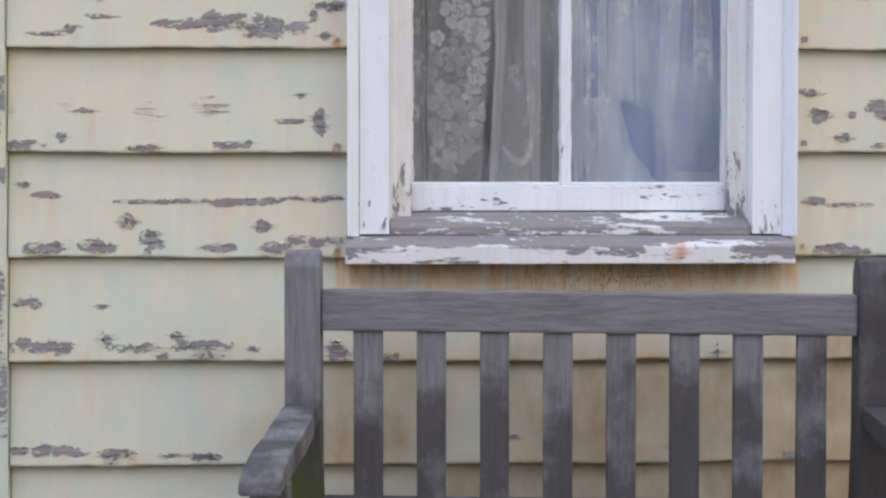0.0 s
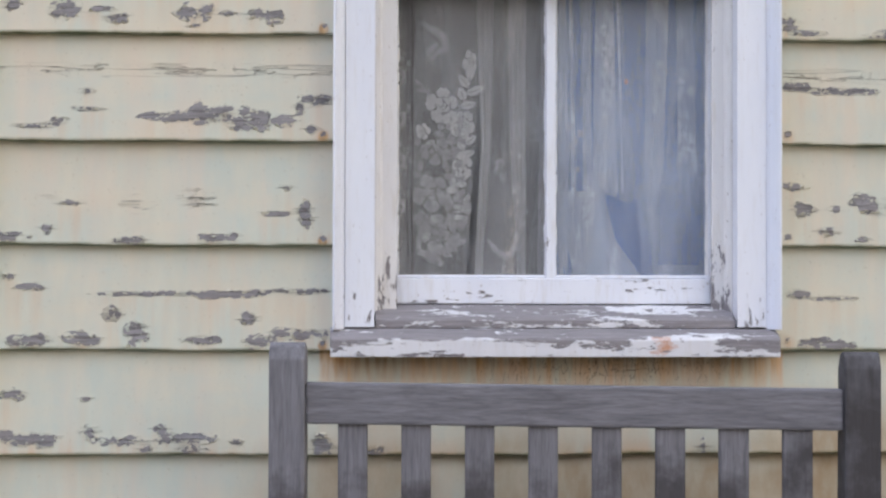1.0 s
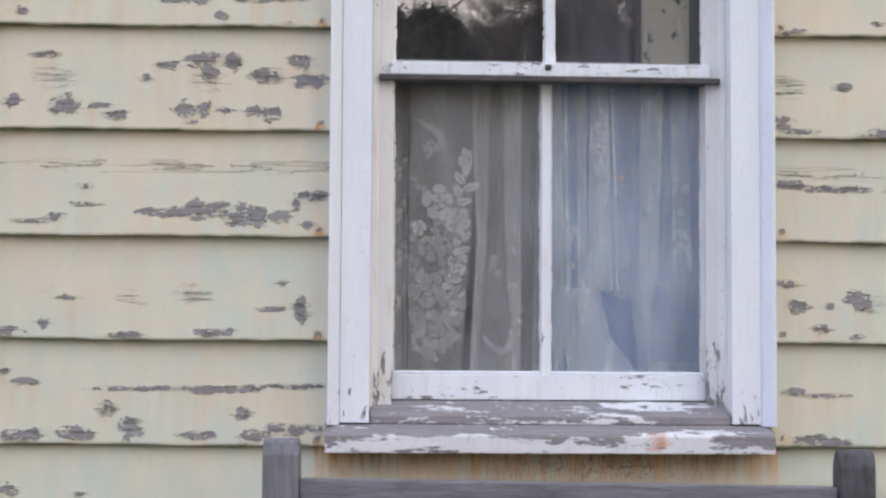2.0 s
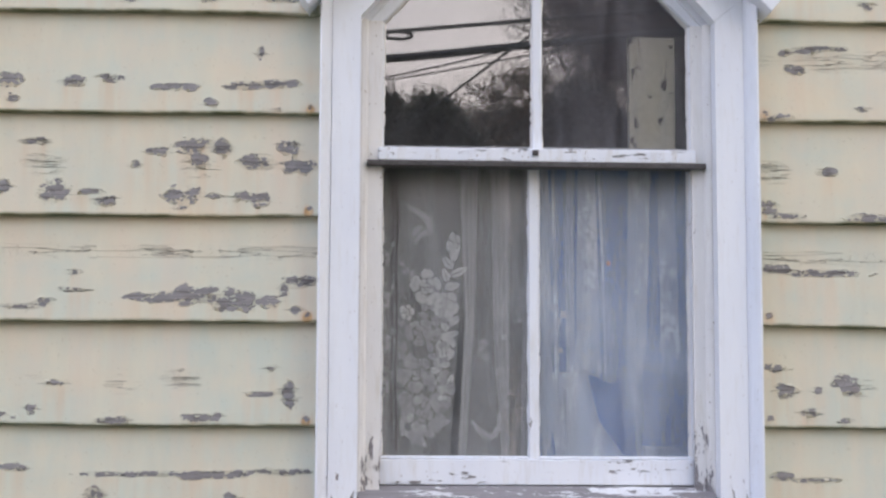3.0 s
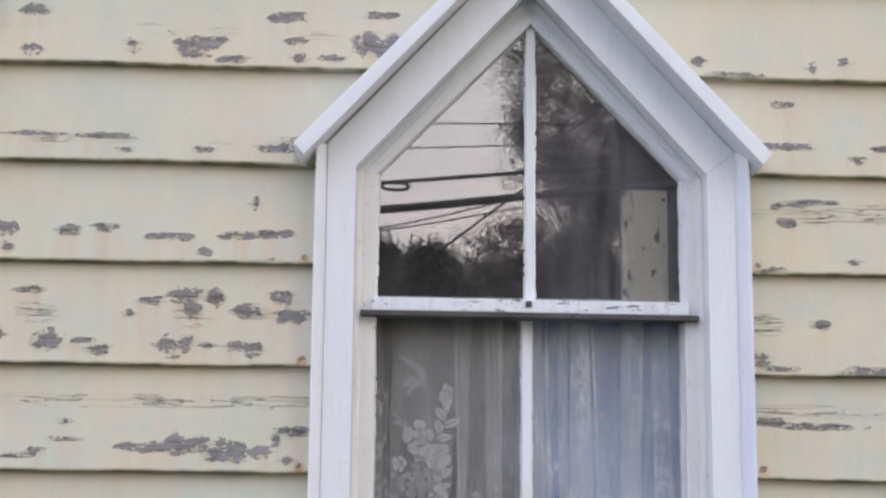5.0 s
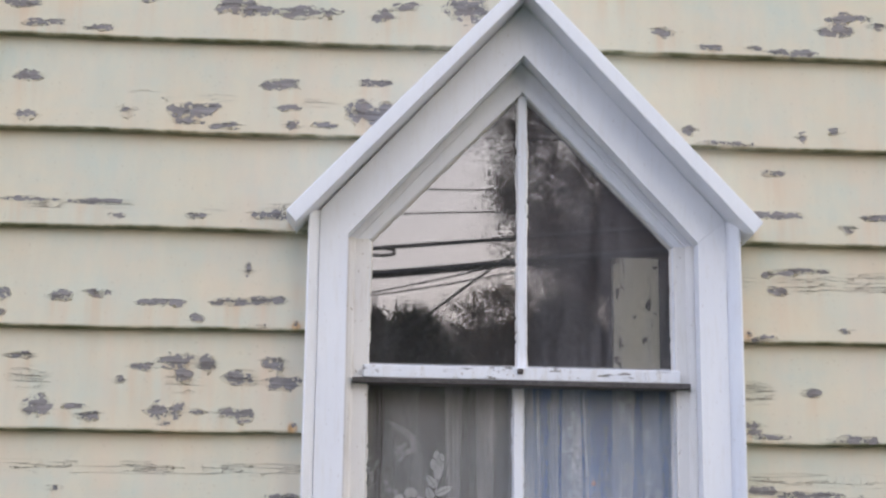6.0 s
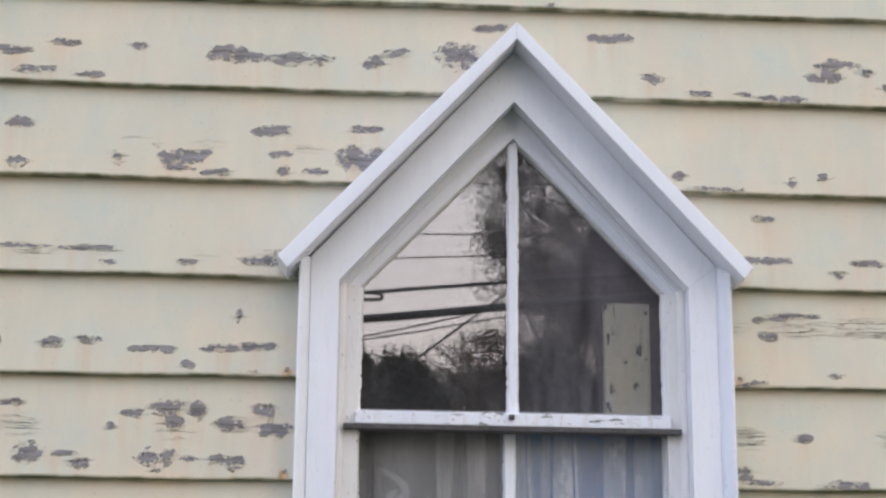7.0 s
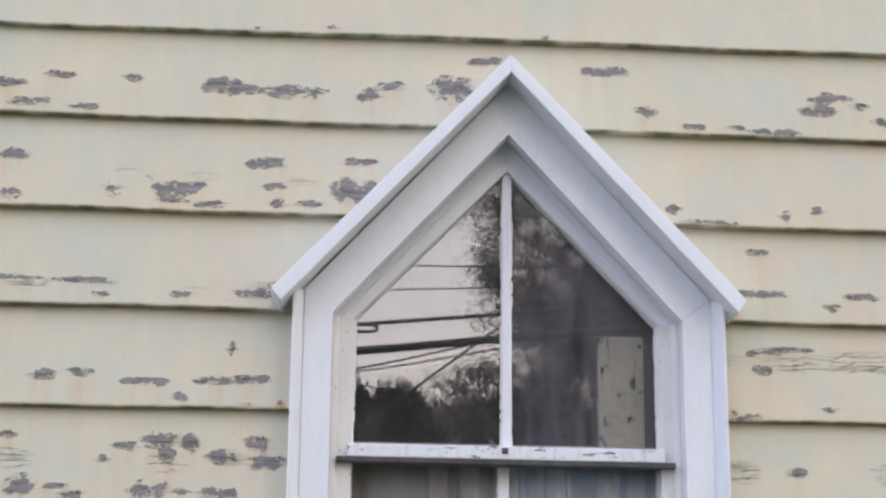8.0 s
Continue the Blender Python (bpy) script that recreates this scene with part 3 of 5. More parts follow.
def ramp(z, *knots):
    """A value that changes along the height, through (z, value) knots from high to low."""
    for (z0, v0), (z1, v1) in zip(knots, knots[1:]):
        if z >= z1:
            t = min(1.0, max(0.0, (z0 - z) / (z0 - z1)))
            return v0 + (v1 - v0) * t
    return knots[-1][1]


def drape(name, left, right, z0, z1, y, ripple, material, parent, label="", waves=5.0, seed=0.0):
    """A fall of cloth between two leaning edges, waved along its width."""
    def at(u, z):
        x0, x1 = left(z), right(z)
        return Vector((x0 + (x1 - x0) * u, y + ripple * math.sin(waves * 2 * math.pi * u + seed + 1.3 * z) + 0.3 * ripple * math.sin(23 * u + 5 * z + seed), z))
    return sheet(name, grid_line(0.0, 1.0, 60), grid_line(z0, z1, 36), at, material, parent, label)


lace = thing("lace_curtain", "grey-white floral lace curtain hanging in loose folds behind dusty glass", "curtain", "curtains of the window")


def slit(z):
    return ramp(z, (1.652, -0.141), (1.542, -0.139), (1.487, -0.138), (1.345, -0.141), (1.09, -0.158), (1.02, -0.162))


def fold_one_left(z):
    return ramp(z, (1.652, -0.142), (1.542, -0.140), (1.45, -0.137), (1.324, -0.131), (1.109, -0.141), (1.02, -0.145))


def fold_one_right(z):
    return ramp(z, (1.652, -0.104), (1.542, -0.107), (1.324, -0.111), (1.109, -0.125), (1.02, -0.129))


def fold_two_left(z):
    return ramp(z, (1.652, -0.080), (1.542, -0.077), (1.3, -0.074), (1.109, -0.061), (1.02, -0.057))


# the flat width with the figures, the thin width beside it, and the folds where the net lies double
drape("net", lambda z: -0.335, slit, 1.02, 1.652, 0.1085, 0.002, NET, lace, waves=2.0)
drape("net", fold_one_left, lambda z: 0.010, 1.02, 1.652, 0.1120, 0.002, NET, lace, waves=3.0)
drape("fold", fold_one_left, fold_one_right, 1.02, 1.652, 0.1060, 0.0012, NET_FOLD, lace, waves=1.0)
drape("fold", fold_one_left, lambda z: fold_one_left(z) + 0.006, 1.02, 1.60, 0.1050, 0.0005, NET_FOLD, lace, waves=1.0)
drape("fold", fold_two_left, lambda z: -0.042, 1.02, 1.652, 0.1060, 0.0012, NET_FOLD, lace, waves=1.0)
drape("fold", lambda z: -0.056, lambda z: -0.043, 1.02, 1.652, 0.1045, 0.0008, NET_FOLD, lace, waves=1.0)
drape("fold", lambda z: -0.016 + 0.004 * math.sin(5 * z), lambda z: 0.010, 1.02, 1.652, 0.1070, 0.001, NET_FOLD, lace, waves=1.0)
drape("border", lambda z: -0.335, lambda z: -0.272, 1.02, 1.652, 0.1066, 0.001, NET, lace, waves=1.0)
part("selvedge", tube([(-0.268 + 0.0012 * math.sin(z * 30), 0.1035, z) for z in grid_line(1.02, 1.64, 24)], 0.0019, 6), TWIGS, lace, "dark beaded cord")
part("selvedge", tube([(-0.277 + 0.0012 * math.sin(z * 30), 0.1040, z) for z in grid_line(1.02, 1.64, 24)], 0.0012, 6), TWIGS, lace, "dark beaded cord")
part("header", tube([(x, 0.118, 1.652) for x in grid_line(-0.325, 0.005, 8)], 0.009, 8), LACE, lace, "gathered rod pocket")


def on_lace(x, z, lift=0.0):
    return Vector((x, 0.1035 - lift + 0.001 * math.sin(40 * x + 2 * z), z))


def patch(bm, cx, cz, loop, lift=0.0):
    """A worked figure: a filled shape of close thread; loop: points round its middle."""
    hub = bm.verts.new(on_lace(cx, cz, lift))
    ring = [bm.verts.new(on_lace(cx + x, cz + z, lift)) for x, z in loop]
    for p, q in zip(ring, ring[1:] + ring[:1]):
        bm.faces.new((hub, p, q))


def turned(points, angle):
    ca, sa = math.cos(angle), math.sin(angle)
    return [(x * ca - z * sa, x * sa + z * ca) for x, z in points]


def petal(bm, cx, cz, angle, r0, r1, spread, rng, notch=0.12, lift=0.0):
    """A broad petal between two radii, with a notched, uneven rim; thin gaps part it from the next."""
    loop = [(r0 * math.cos(t * spread), r0 * math.sin(t * spread)) for t in (-0.40, 0.0, 0.40)]
    n = 9
    for i in range(n):
        t = 0.5 - i / (n - 1)
        r = r1 * (1.0 - 0.9 * abs(t) ** 2.6 * 1.6 - notch * (0.5 + 0.5 * math.cos(t * 21)) * rng.uniform(0.4, 1.0))
        loop.append((max(r0 * 1.05, r) * math.cos(t * spread * 0.94), max(r0 * 1.05, r) * math.sin(t * spread * 0.94)))
    mid = turned([((r0 + r1) * 0.5, 0)], angle)[0]
    loop = [(x - mid[0], z - mid[1]) for x, z in turned(loop, angle)]
    patch(bm, cx + mid[0], cz + mid[1], loop, lift)


def rose(cx, cz, size, turn, material, squash=1.0):
    """A full rose: ragged outer petals, a closer ring and a coiled heart, with bare lines between them."""
    rng = random.Random(int(1e4 * (cz - cx)))
    bm = bmesh.new()
    for count, r0, r1, twist in ((5, 0.50, 1.10, 0.0), (4, 0.25, 0.50, 0.6), (3, 0.06, 0.23, 0.2)):
        for k in range(count):
            a = turn + twist + 2 * math.pi * k / count + rng.uniform(-0.1, 0.1)
            petal(bm, cx, cz, a, size * r0, size * r1 * rng.uniform(0.82, 1.1), 2 * math.pi / count, rng)
    for v in bm.verts:
        v.co.x = cx + (v.co.x - cx) * squash
    part("lace_flower", bm, material, lace)


def leaf(bm, cx, cz, angle, length, width):
    """A pointed leaf with a bare midrib: two halves."""
    for side in (-1, 1):
        loop = [(0, side * 0.06 * width)] + [(length * t, side * width * (0.06 + 0.5 * math.sin(math.pi * t ** 0.8) * (1 + 0.14 * math.sin(19 * t)))) for t in (0.15, 0.3, 0.45, 0.6, 0.75, 0.9)] + [(length, side * 0.04 * width)]
        loop = turned(loop, angle)
        mx, mz = sum(x for x, _ in loop) / len(loop), sum(z for _, z in loop) / len(loop)
        patch(bm, cx + mx, cz + mz, [(x - mx, z - mz) for x, z in loop])


def spray(cx, cz, angle, length, count, size, material, bend=0.5):
    """Leaves in turn along a curved stem."""
    rng = random.Random(int(1e4 * (cz + length)))
    bm = bmesh.new()
    x, z, step = cx, cz, length / count
    for k in range(count):
        a = angle + bend * (k / count - 0.5)
        leaf(bm, x, z, a + (0.75 if k % 2 else -0.75) + rng.uniform(-0.15, 0.15), size * rng.uniform(0.7, 1.1), size * 0.42)
        x2, z2 = x + step * math.cos(a), z + step * math.sin(a)
        nx, nz = -math.sin(a) * 0.0008, math.cos(a) * 0.0008
        bm.faces.new([bm.verts.new(on_lace(*p)) for p in ((x - nx, z - nz), (x2 - nx, z2 - nz), (x2 + nx, z2 + nz), (x + nx, z + nz))])
        x, z = x2, z2
    leaf(bm, x, z, angle + bend * 0.5, size, size * 0.4)
    part("lace_leaf", bm, material, lace)


def scroll(points, width, material):
    """A curling ribbon of thread through a few knots, swelling and thinning as it goes."""
    bm = bmesh.new()
    previous, fine = None, []
    for a, b, c, d in zip([points[0]] + points, points, points[1:], points[2:] + [points[-1]]):
        for i in range(6):
            t = i / 6
            fine.append([0.5 * (2 * q + (r - p) * t + (2 * p - 5 * q + 4 * r - w) * t * t + (3 * q - p - 3 * r + w) * t ** 3) for p, q, r, w in zip(a, b, c, d)])
    for i, ((x, z), (x2, z2)) in enumerate(zip(fine, fine[1:])):
        swell = (0.35 + 0.65 * math.sin(math.pi * i / len(fine))) * (1 + 0.3 * math.sin(1.9 * i))
        d = Vector((x2 - x, z2 - z)).normalized() * width * 0.5 * swell
        ring = [bm.verts.new(on_lace(x - d.y, z + d.x, 0.0006)), bm.verts.new(on_lace(x + d.y, z - d.x, 0.0006))]
        if previous:
            bm.faces.new((previous[0], previous[1], ring[1], ring[0]))
        previous = ring
    part("lace_scroll", bm, material, lace)


for cx, cz, size, turn, material, squash in (
    (-0.207, 1.390, 0.037, 0.3, LACE, 0.88), (-0.166, 1.352, 0.031, 1.0, LACE, 0.78), (-0.153, 1.475, 0.026, 0.8, LACE, 0.55), (-0.247, 1.338, 0.017, 0.1, LACE, 0.8),
    (-0.222, 1.298, 0.030, 0.9, LACE_FILL, 1.0), (-0.169, 1.270, 0.026, 0.4, LACE, 0.8), (-0.228, 1.218, 0.037, 0.9, LACE_FILL, 1.0), (-0.178, 1.182, 0.033, 0.2, LACE_FILL, 0.8),
    (-0.212, 1.137, 0.043, 0.6, LACE_FILL, 0.95), (-0.250, 1.165, 0.018, 0.3, LACE_FILL, 0.9), (-0.060, 1.215, 0.017, 1.4, LACE_FILL, 0.7), (-0.057, 1.345, 0.019, 0.2, LACE_FILL, 0.6),
    (-0.094, 1.275, 0.010, 0.2, LACE_FILL, 1.0), (-0.090, 1.250, 0.007, 0.7, LACE_FILL, 1.0), (-0.101, 1.262, 0.006, 0.7, LACE_FILL, 1.0),
):
    rose(cx, cz, size, turn, material, squash)
for cx, cz, angle, length, count, size, material in (
    (-0.172, 1.388, 1.3, 0.055, 4, 0.036, LACE), (-0.194, 1.298, 1.2, 0.050, 4, 0.032, LACE_FILL), (-0.170, 1.290, 1.4, 0.036, 3, 0.030, LACE), (-0.205, 1.250, 1.1, 0.036, 3, 0.028, LACE_FILL),
    (-0.250, 1.300, 1.9, 0.034, 3, 0.024, LACE_FILL), (-0.180, 1.208, 1.6, 0.040, 3, 0.030, LACE_FILL), (-0.248, 1.236, 2.0, 0.034, 3, 0.024, LACE_FILL), (-0.238, 1.408, 2.2, 0.024, 2, 0.018, LACE_FILL),
    (-0.060, 1.285, 1.6, 0.045, 4, 0.018, LACE_FILL), (-0.058, 1.150, 1.4, 0.055, 4, 0.018, LACE_FILL), (-0.026, 1.320, 1.5, 0.060, 4, 0.014, LACE_FILL), (-0.188, 1.168, 0.9, 0.034, 3, 0.026, LACE),
    (-0.225, 1.335, 0.7, 0.040, 3, 0.026, LACE_FILL), (-0.200, 1.225, 0.6, 0.034, 3, 0.028, LACE), (-0.240, 1.090, 0.5, 0.060, 4, 0.026, LACE_FILL), (-0.175, 1.115, 1.7, 0.040, 3, 0.024, LACE_FILL),
):
    spray(cx, cz, angle, length, count, size, material)
for z0 in (1.17, 1.255, 1.34, 1.425):  # the border, worked in short curls
    scroll([(-0.296, z0), (-0.284, z0 + 0.014), (-0.290, z0 + 0.032), (-0.298, z0 + 0.046), (-0.284, z0 + 0.064)], 0.007, LACE_FILL)
    spray(-0.293, z0 + 0.012, 1.2, 0.034, 2, 0.014, LACE_FILL)
for points in (
    [(-0.250, 1.556), (-0.238, 1.546), (-0.222, 1.538), (-0.204, 1.520), (-0.203, 1.502), (-0.220, 1.494), (-0.236, 1.470)],
    [(-0.252, 1.150), (-0.255, 1.105), (-0.236, 1.094), (-0.216, 1.085), (-0.208, 1.066)],
    [(-0.118, 1.125), (-0.098, 1.100), (-0.078, 1.092), (-0.064, 1.112), (-0.062, 1.150)],
    [(-0.218, 1.512), (-0.230, 1.502), (-0.239, 1.486)],
):
    scroll(points, 0.014, LACE_FILL)


sheer = thing("sheer_curtain", "white sheer curtain in soft folds, parted over blue cloth", "curtain", "curtains of the window")


def lean(top, low):
    return lambda z: top + (low - top) * (1.652 - z) / 0.63


def fall(name, left, right, hem, top, y, ripple, material, waves=2.0, seed=0.0):
    """A fall of sheer whose hem is cut to hem(u)."""
    def at(u, t):
        z0 = hem(u)
        z = z0 + (top - z0) * t
        x0, x1 = left(z), right(z)
        return Vector((x0 + (x1 - x0) * u + 0.0015 * math.sin(9 * z + seed), y + ripple * math.sin(waves * 2 * math.pi * u + seed + 1.1 * z), z))
    return sheet(name, grid_line(0.0, 1.0, 90), grid_line(0.0, 1.0, 36), at, material, sheer)


def torn(low, high, seed):
    """An uneven hem between two heights."""
    return lambda u: low + (high - low) * (0.5 + 0.3 * math.sin(7 * u + seed) + 0.2 * math.sin(19 * u + 2 * seed))


fall("drop", lean(0.004, 0.004), lean(0.335, 0.335), lambda u: 1.02 if u < 0.33 else 1.216 + 0.008 * math.sin(22 * u) + 0.010 * math.sin(9 * u + 1), 1.652, 0.1120, 0.0025, VEIL, 7.0)
for x_top, x_low, w_top, w_low, low, high, y, cloth in (
    (0.014, 0.012, 0.022, 0.036, 1.03, 1.12, 0.1100, SHEER), (0.045, 0.048, 0.006, 0.012, 1.03, 1.2, 0.1090, SHEER), (0.074, 0.072, 0.014, 0.022, 1.03, 1.1, 0.1095, SHEER),
    (0.096, 0.092, 0.034, 0.060, 1.214, 1.226, 0.1085, SHEER), (0.110, 0.108, 0.010, 0.020, 1.216, 1.226, 0.1065, SHEER), (0.138, 0.152, 0.0045, 0.006, 1.216, 1.222, 0.1055, SHEER),
    (0.198, 0.198, 0.046, 0.034, 1.15, 1.26, 0.1090, SHEER), (0.212, 0.204, 0.014, 0.012, 1.12, 1.23, 0.1070, SHEER), (0.262, 0.262, 0.034, 0.040, 1.23, 1.31, 0.1085, SHEER),
):
    fall("fold", lean(x_top, x_low), lean(x_top + w_top, x_low + w_low), torn(low, high, 40 * x_top), 1.652, y, 0.0012, cloth, 1.0, 60 * x_top)


def tail_edge(z):
    return ramp(z, (1.225, 0.114), (1.18, 0.124), (1.124, 0.139), (1.09, 0.164), (1.06, 0.186), (1.02, 0.200))


# the part that hangs down to the sill, cut off along a slant, and thinner stuff over the blue beside it
fall("tail", lambda z: 0.040 + 0.018 * math.sin(14 * z), tail_edge, lambda u: 1.02, 1.222, 0.1095, 0.002, SHEER, 2.0, 2.0)
fall("tail", lambda z: 0.068 + 0.012 * math.sin(18 * z), lambda z: tail_edge(z) - 0.010 - 0.3 * max(0.0, 1.12 - z), lambda u: 1.05, 1.210, 0.1080, 0.0015, SHEER, 1.0, 1.0)
fall("veil", lambda z: 0.188 + 0.004 * math.sin(30 * z), lean(0.335, 0.335), lambda u: 1.02, 1.235, 0.1210, 0.003, VEIL, 3.0)
fall("veil", lambda z: 0.222, lean(0.300, 0.310), lambda u: 1.02, 1.075, 0.1200, 0.002, SHEER, 2.0)
part("header", tube([(x, 0.118, 1.652) for x in grid_line(0.006, 0.325, 8)], 0.009, 8), SHEER, sheer, "gathered rod pocket")

# small worked sprigs on the sheer
sprig_rng = random.Random(21)
for sx, z0, z1, count in ((0.050, 1.26, 1.36, 7), (0.112, 1.225, 1.42, 12), (0.222, 1.25, 1.50, 13), (0.285, 1.36, 1.46, 5)):
    for _ in range(count):
        x, z = sx + sprig_rng.gauss(0, 0.008), sprig_rng.uniform(z0, z1)
        size = sprig_rng.uniform(0.004, 0.010)
        loop = [(size * math.cos(a) * sprig_rng.uniform(0.5, 1.1), 1.3 * size * math.sin(a) * sprig_rng.uniform(0.5, 1.1)) for a in grid_line(0, 5.6, 8)]
        sprig = bmesh.new()
        patch(sprig, x, z, loop, 0.0005)
        part("sprig", sprig, LACE_FILL, sheer)

blue = thing("blue_cloth", "plain blue cloth hung behind the sheer curtain", "cloth")
sheet("cloth", grid_line(0.004, 0.36, 60), grid_line(1.0, 1.645, 20), lambda x, z: Vector((x, 0.150 + 0.006 * math.sin(31 * x + z) + 0.003 * math.sin(70 * x), z)), BLUE, blue)

# a reflected orange glint, made as a small coloured blob behind the glass
bead = part("bead", bmesh.new(), AMBER_GLINT)
bm = bmesh.new()
bmesh.ops.create_icosphere(bm, subdivisions=2, radius=0.0042)
bmesh.ops.scale(bm, verts=bm.verts, vec=(1, 0.8, 1.2))
bm.to_mesh(bead.data)
bm.free()
bead.location = (0.158, 0.1005, 1.440)
tagged(bead, "tiny amber blob standing in for a reflected glint of light", "bead")

prop = thing("painted_board", "short cream board with flaking paint propped behind the upper pane", "board", at=(0.26, 0.08, 1.668))
# the shadow at the board's right, made as a grey piece
part("shade_strip", block(0.0325, 0.0585, 0.002, 0.012, 0.0005, 0.228, 0.002), SHADE_GREY, prop, "dull grey strip that stands in for shadow beside the board")
part("board", block(-0.0485, 0.032, -0.004, 0.012, 0.0005, 0.232, 0.002), DOOR, prop)
part("batten", block(-0.063, -0.049, -0.008, 0.012, 0.0005, 0.230, 0.002), DOOR, prop, "narrow lighter edge batten")


# ---- the bench ----
BENCH_Y = -0.335
bench = thing("garden_bench", "weathered silver-grey wooden garden bench with slatted back against the wall", "bench", at=(-0.016, -0.6, 0))
bench.rotation_euler.z = radians(-3.5)  # not quite square to the wall


def bench_part(name, bm, material, label=""):
    bmesh.ops.translate(bm, verts=bm.verts, vec=(0, 0.6, 0))
    return part(name, bm, material, bench, label)


def bench_post(x0, x1, top, material):
    """A back post: upright below, leaning back a little above the seat, with a rounded head."""
    profile = [(BENCH_Y + 0.02, 0.0), (BENCH_Y + 0.02, 0.42), (BENCH_Y - 0.012, 0.60), (BENCH_Y - 0.012, top - 0.03), (BENCH_Y - 0.004, top - 0.008), (BENCH_Y + 0.012, top), (BENCH_Y + 0.035, top - 0.006), (BENCH_Y + 0.05, top - 0.03), (BENCH_Y + 0.055, 0.60), (BENCH_Y + 0.08, 0.42), (BENCH_Y + 0.08, 0.0)]
    return bench_part("back_post", sill_block(x0, x1, profile, 0.004), material)


B0, B1 = -0.532, 0.530
DIP = -0.0092  # the bench stands a little lower at one end
bench_post(B0, B0 + 0.063, 0.936, TEAK_POST)
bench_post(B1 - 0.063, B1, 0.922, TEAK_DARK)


def level(x):
    return DIP * (x + 0.468) / 0.940


def sloping(x0, x1, y0, y1, z0, z1, edge):
    bm = block(x0, x1, y0, y1, z0, z1)
    for v in bm.verts:
        v.co.z += level(v.co.x)
    return soften(bm, edge)


bench_part("top_rail", sloping(-0.4685, 0.4665, BENCH_Y - 0.004, BENCH_Y + 0.032, 0.7935, 0.8655, 0.005), TEAK_X)
bench_part("lower_rail", sloping(-0.4685, 0.4665, BENCH_Y - 0.002, BENCH_Y + 0.034, 0.44, 0.50, 0.005), TEAK_X)
for k in range(8):
    x = -0.4125 + k * 0.1108
    bench_part("back_slat", block(x, x + 0.0515, BENCH_Y + 0.004, BENCH_Y + 0.024, 0.497 + level(x), 0.797 + level(x), 0.003), TEAK_Z)
for k in range(6):
    y = -0.862 + k * 0.083
    bench_part("seat_slat", sloping(-0.528, 0.526, y, y + 0.066, 0.414, 0.436, 0.004), TEAK_X)
bench_part("seat_rail", sloping(-0.471, 0.469, -0.872, -0.842, 0.335, 0.411, 0.004), TEAK_X)
for x0 in (B0, B1 - 0.063):
    bench_part("front_leg", block(x0 + 0.003, x0 + 0.060, -0.874, -0.818, 0, 0.612, 0.005), TEAK_Z)
    bench_part("side_rail", block(x0 + 0.014, x0 + 0.048, -0.8175, BENCH_Y + 0.019, 0.345, 0.412, 0.004), TEAK_Y)
    bench_part("stretcher", block(x0 + 0.016, x0 + 0.046, -0.8175, BENCH_Y + 0.019, 0.12, 0.165, 0.004), TEAK_Y)


def arm(x0, x1, material):
    """A broad arm, dipped in the middle and rolled over at the front."""
    profile = [(BENCH_Y - 0.0125, 0.628), (BENCH_Y - 0.0125, 0.663), (-0.46, 0.656), (-0.62, 0.648), (-0.78, 0.648), (-0.90, 0.641), (-0.945, 0.626), (-0.950, 0.606), (-0.90, 0.6125), (-0.62, 0.6125), (-0.45, 0.618)]
    return bench_part("arm_rest", sill_block(x0, x1, profile, 0.006), material, "dark lichened arm rest")


arm(B0 - 0.004, B0 + 0.058, TEAK_Y)
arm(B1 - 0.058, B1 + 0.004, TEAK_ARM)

# ---- across the road: what the panes mirror ----
def limb_tree(name, label, base, height, spread, seed, crown_from):
    """A tapered trunk that forks into limbs, branches and twigs."""
    rng = random.Random(seed)
    tree = thing(name, label, "tree", "trees across the road", at=base)
    wood = bmesh.new()

    def grow(start, way, length, radius, depth):
        points, radii, p, d = [start], [radius], start.copy(), way.copy()
        steps = 5 if depth < 2 else 3
        for i in range(steps):
            d = (d + Vector((rng.uniform(-1, 1), rng.uniform(-1, 1), rng.uniform(-0.3, 0.7))) * 0.17).normalized()
            p = p + d * length / steps
            points.append(p.copy())
            radii.append(radius * (1 - 0.6 * (i + 1) / steps))
        tube(points, radii, 7 if depth == 0 else 5 if depth < 3 else 3, wood)
        if depth >= 4:
            return
        for k in range((7, 5, 5, 4)[depth]):
            t = rng.uniform(crown_from, 1.0) if depth == 0 else rng.uniform(0.3, 1.0)
            i = min(int(t * steps), steps - 1)
            at = points[i].lerp(points[i + 1], t * steps - i)
            a = rng.uniform(0, 2 * math.pi)
            side = Vector((math.cos(a), math.sin(a), rng.uniform(0.15, 0.9)))
            grow(at, (d * 0.45 + side * spread).normalized(), length * rng.uniform(0.45, 0.66), max(0.006, radius * 0.42), depth + 1)

    grow(Vector((0, 0, -0.05)), Vector((0, 0, 1)), height * 0.62, height * 0.011, 0)
    part("trunk", wood, BARK, tree, "dark trunk with limbs and twigs")
    return tree


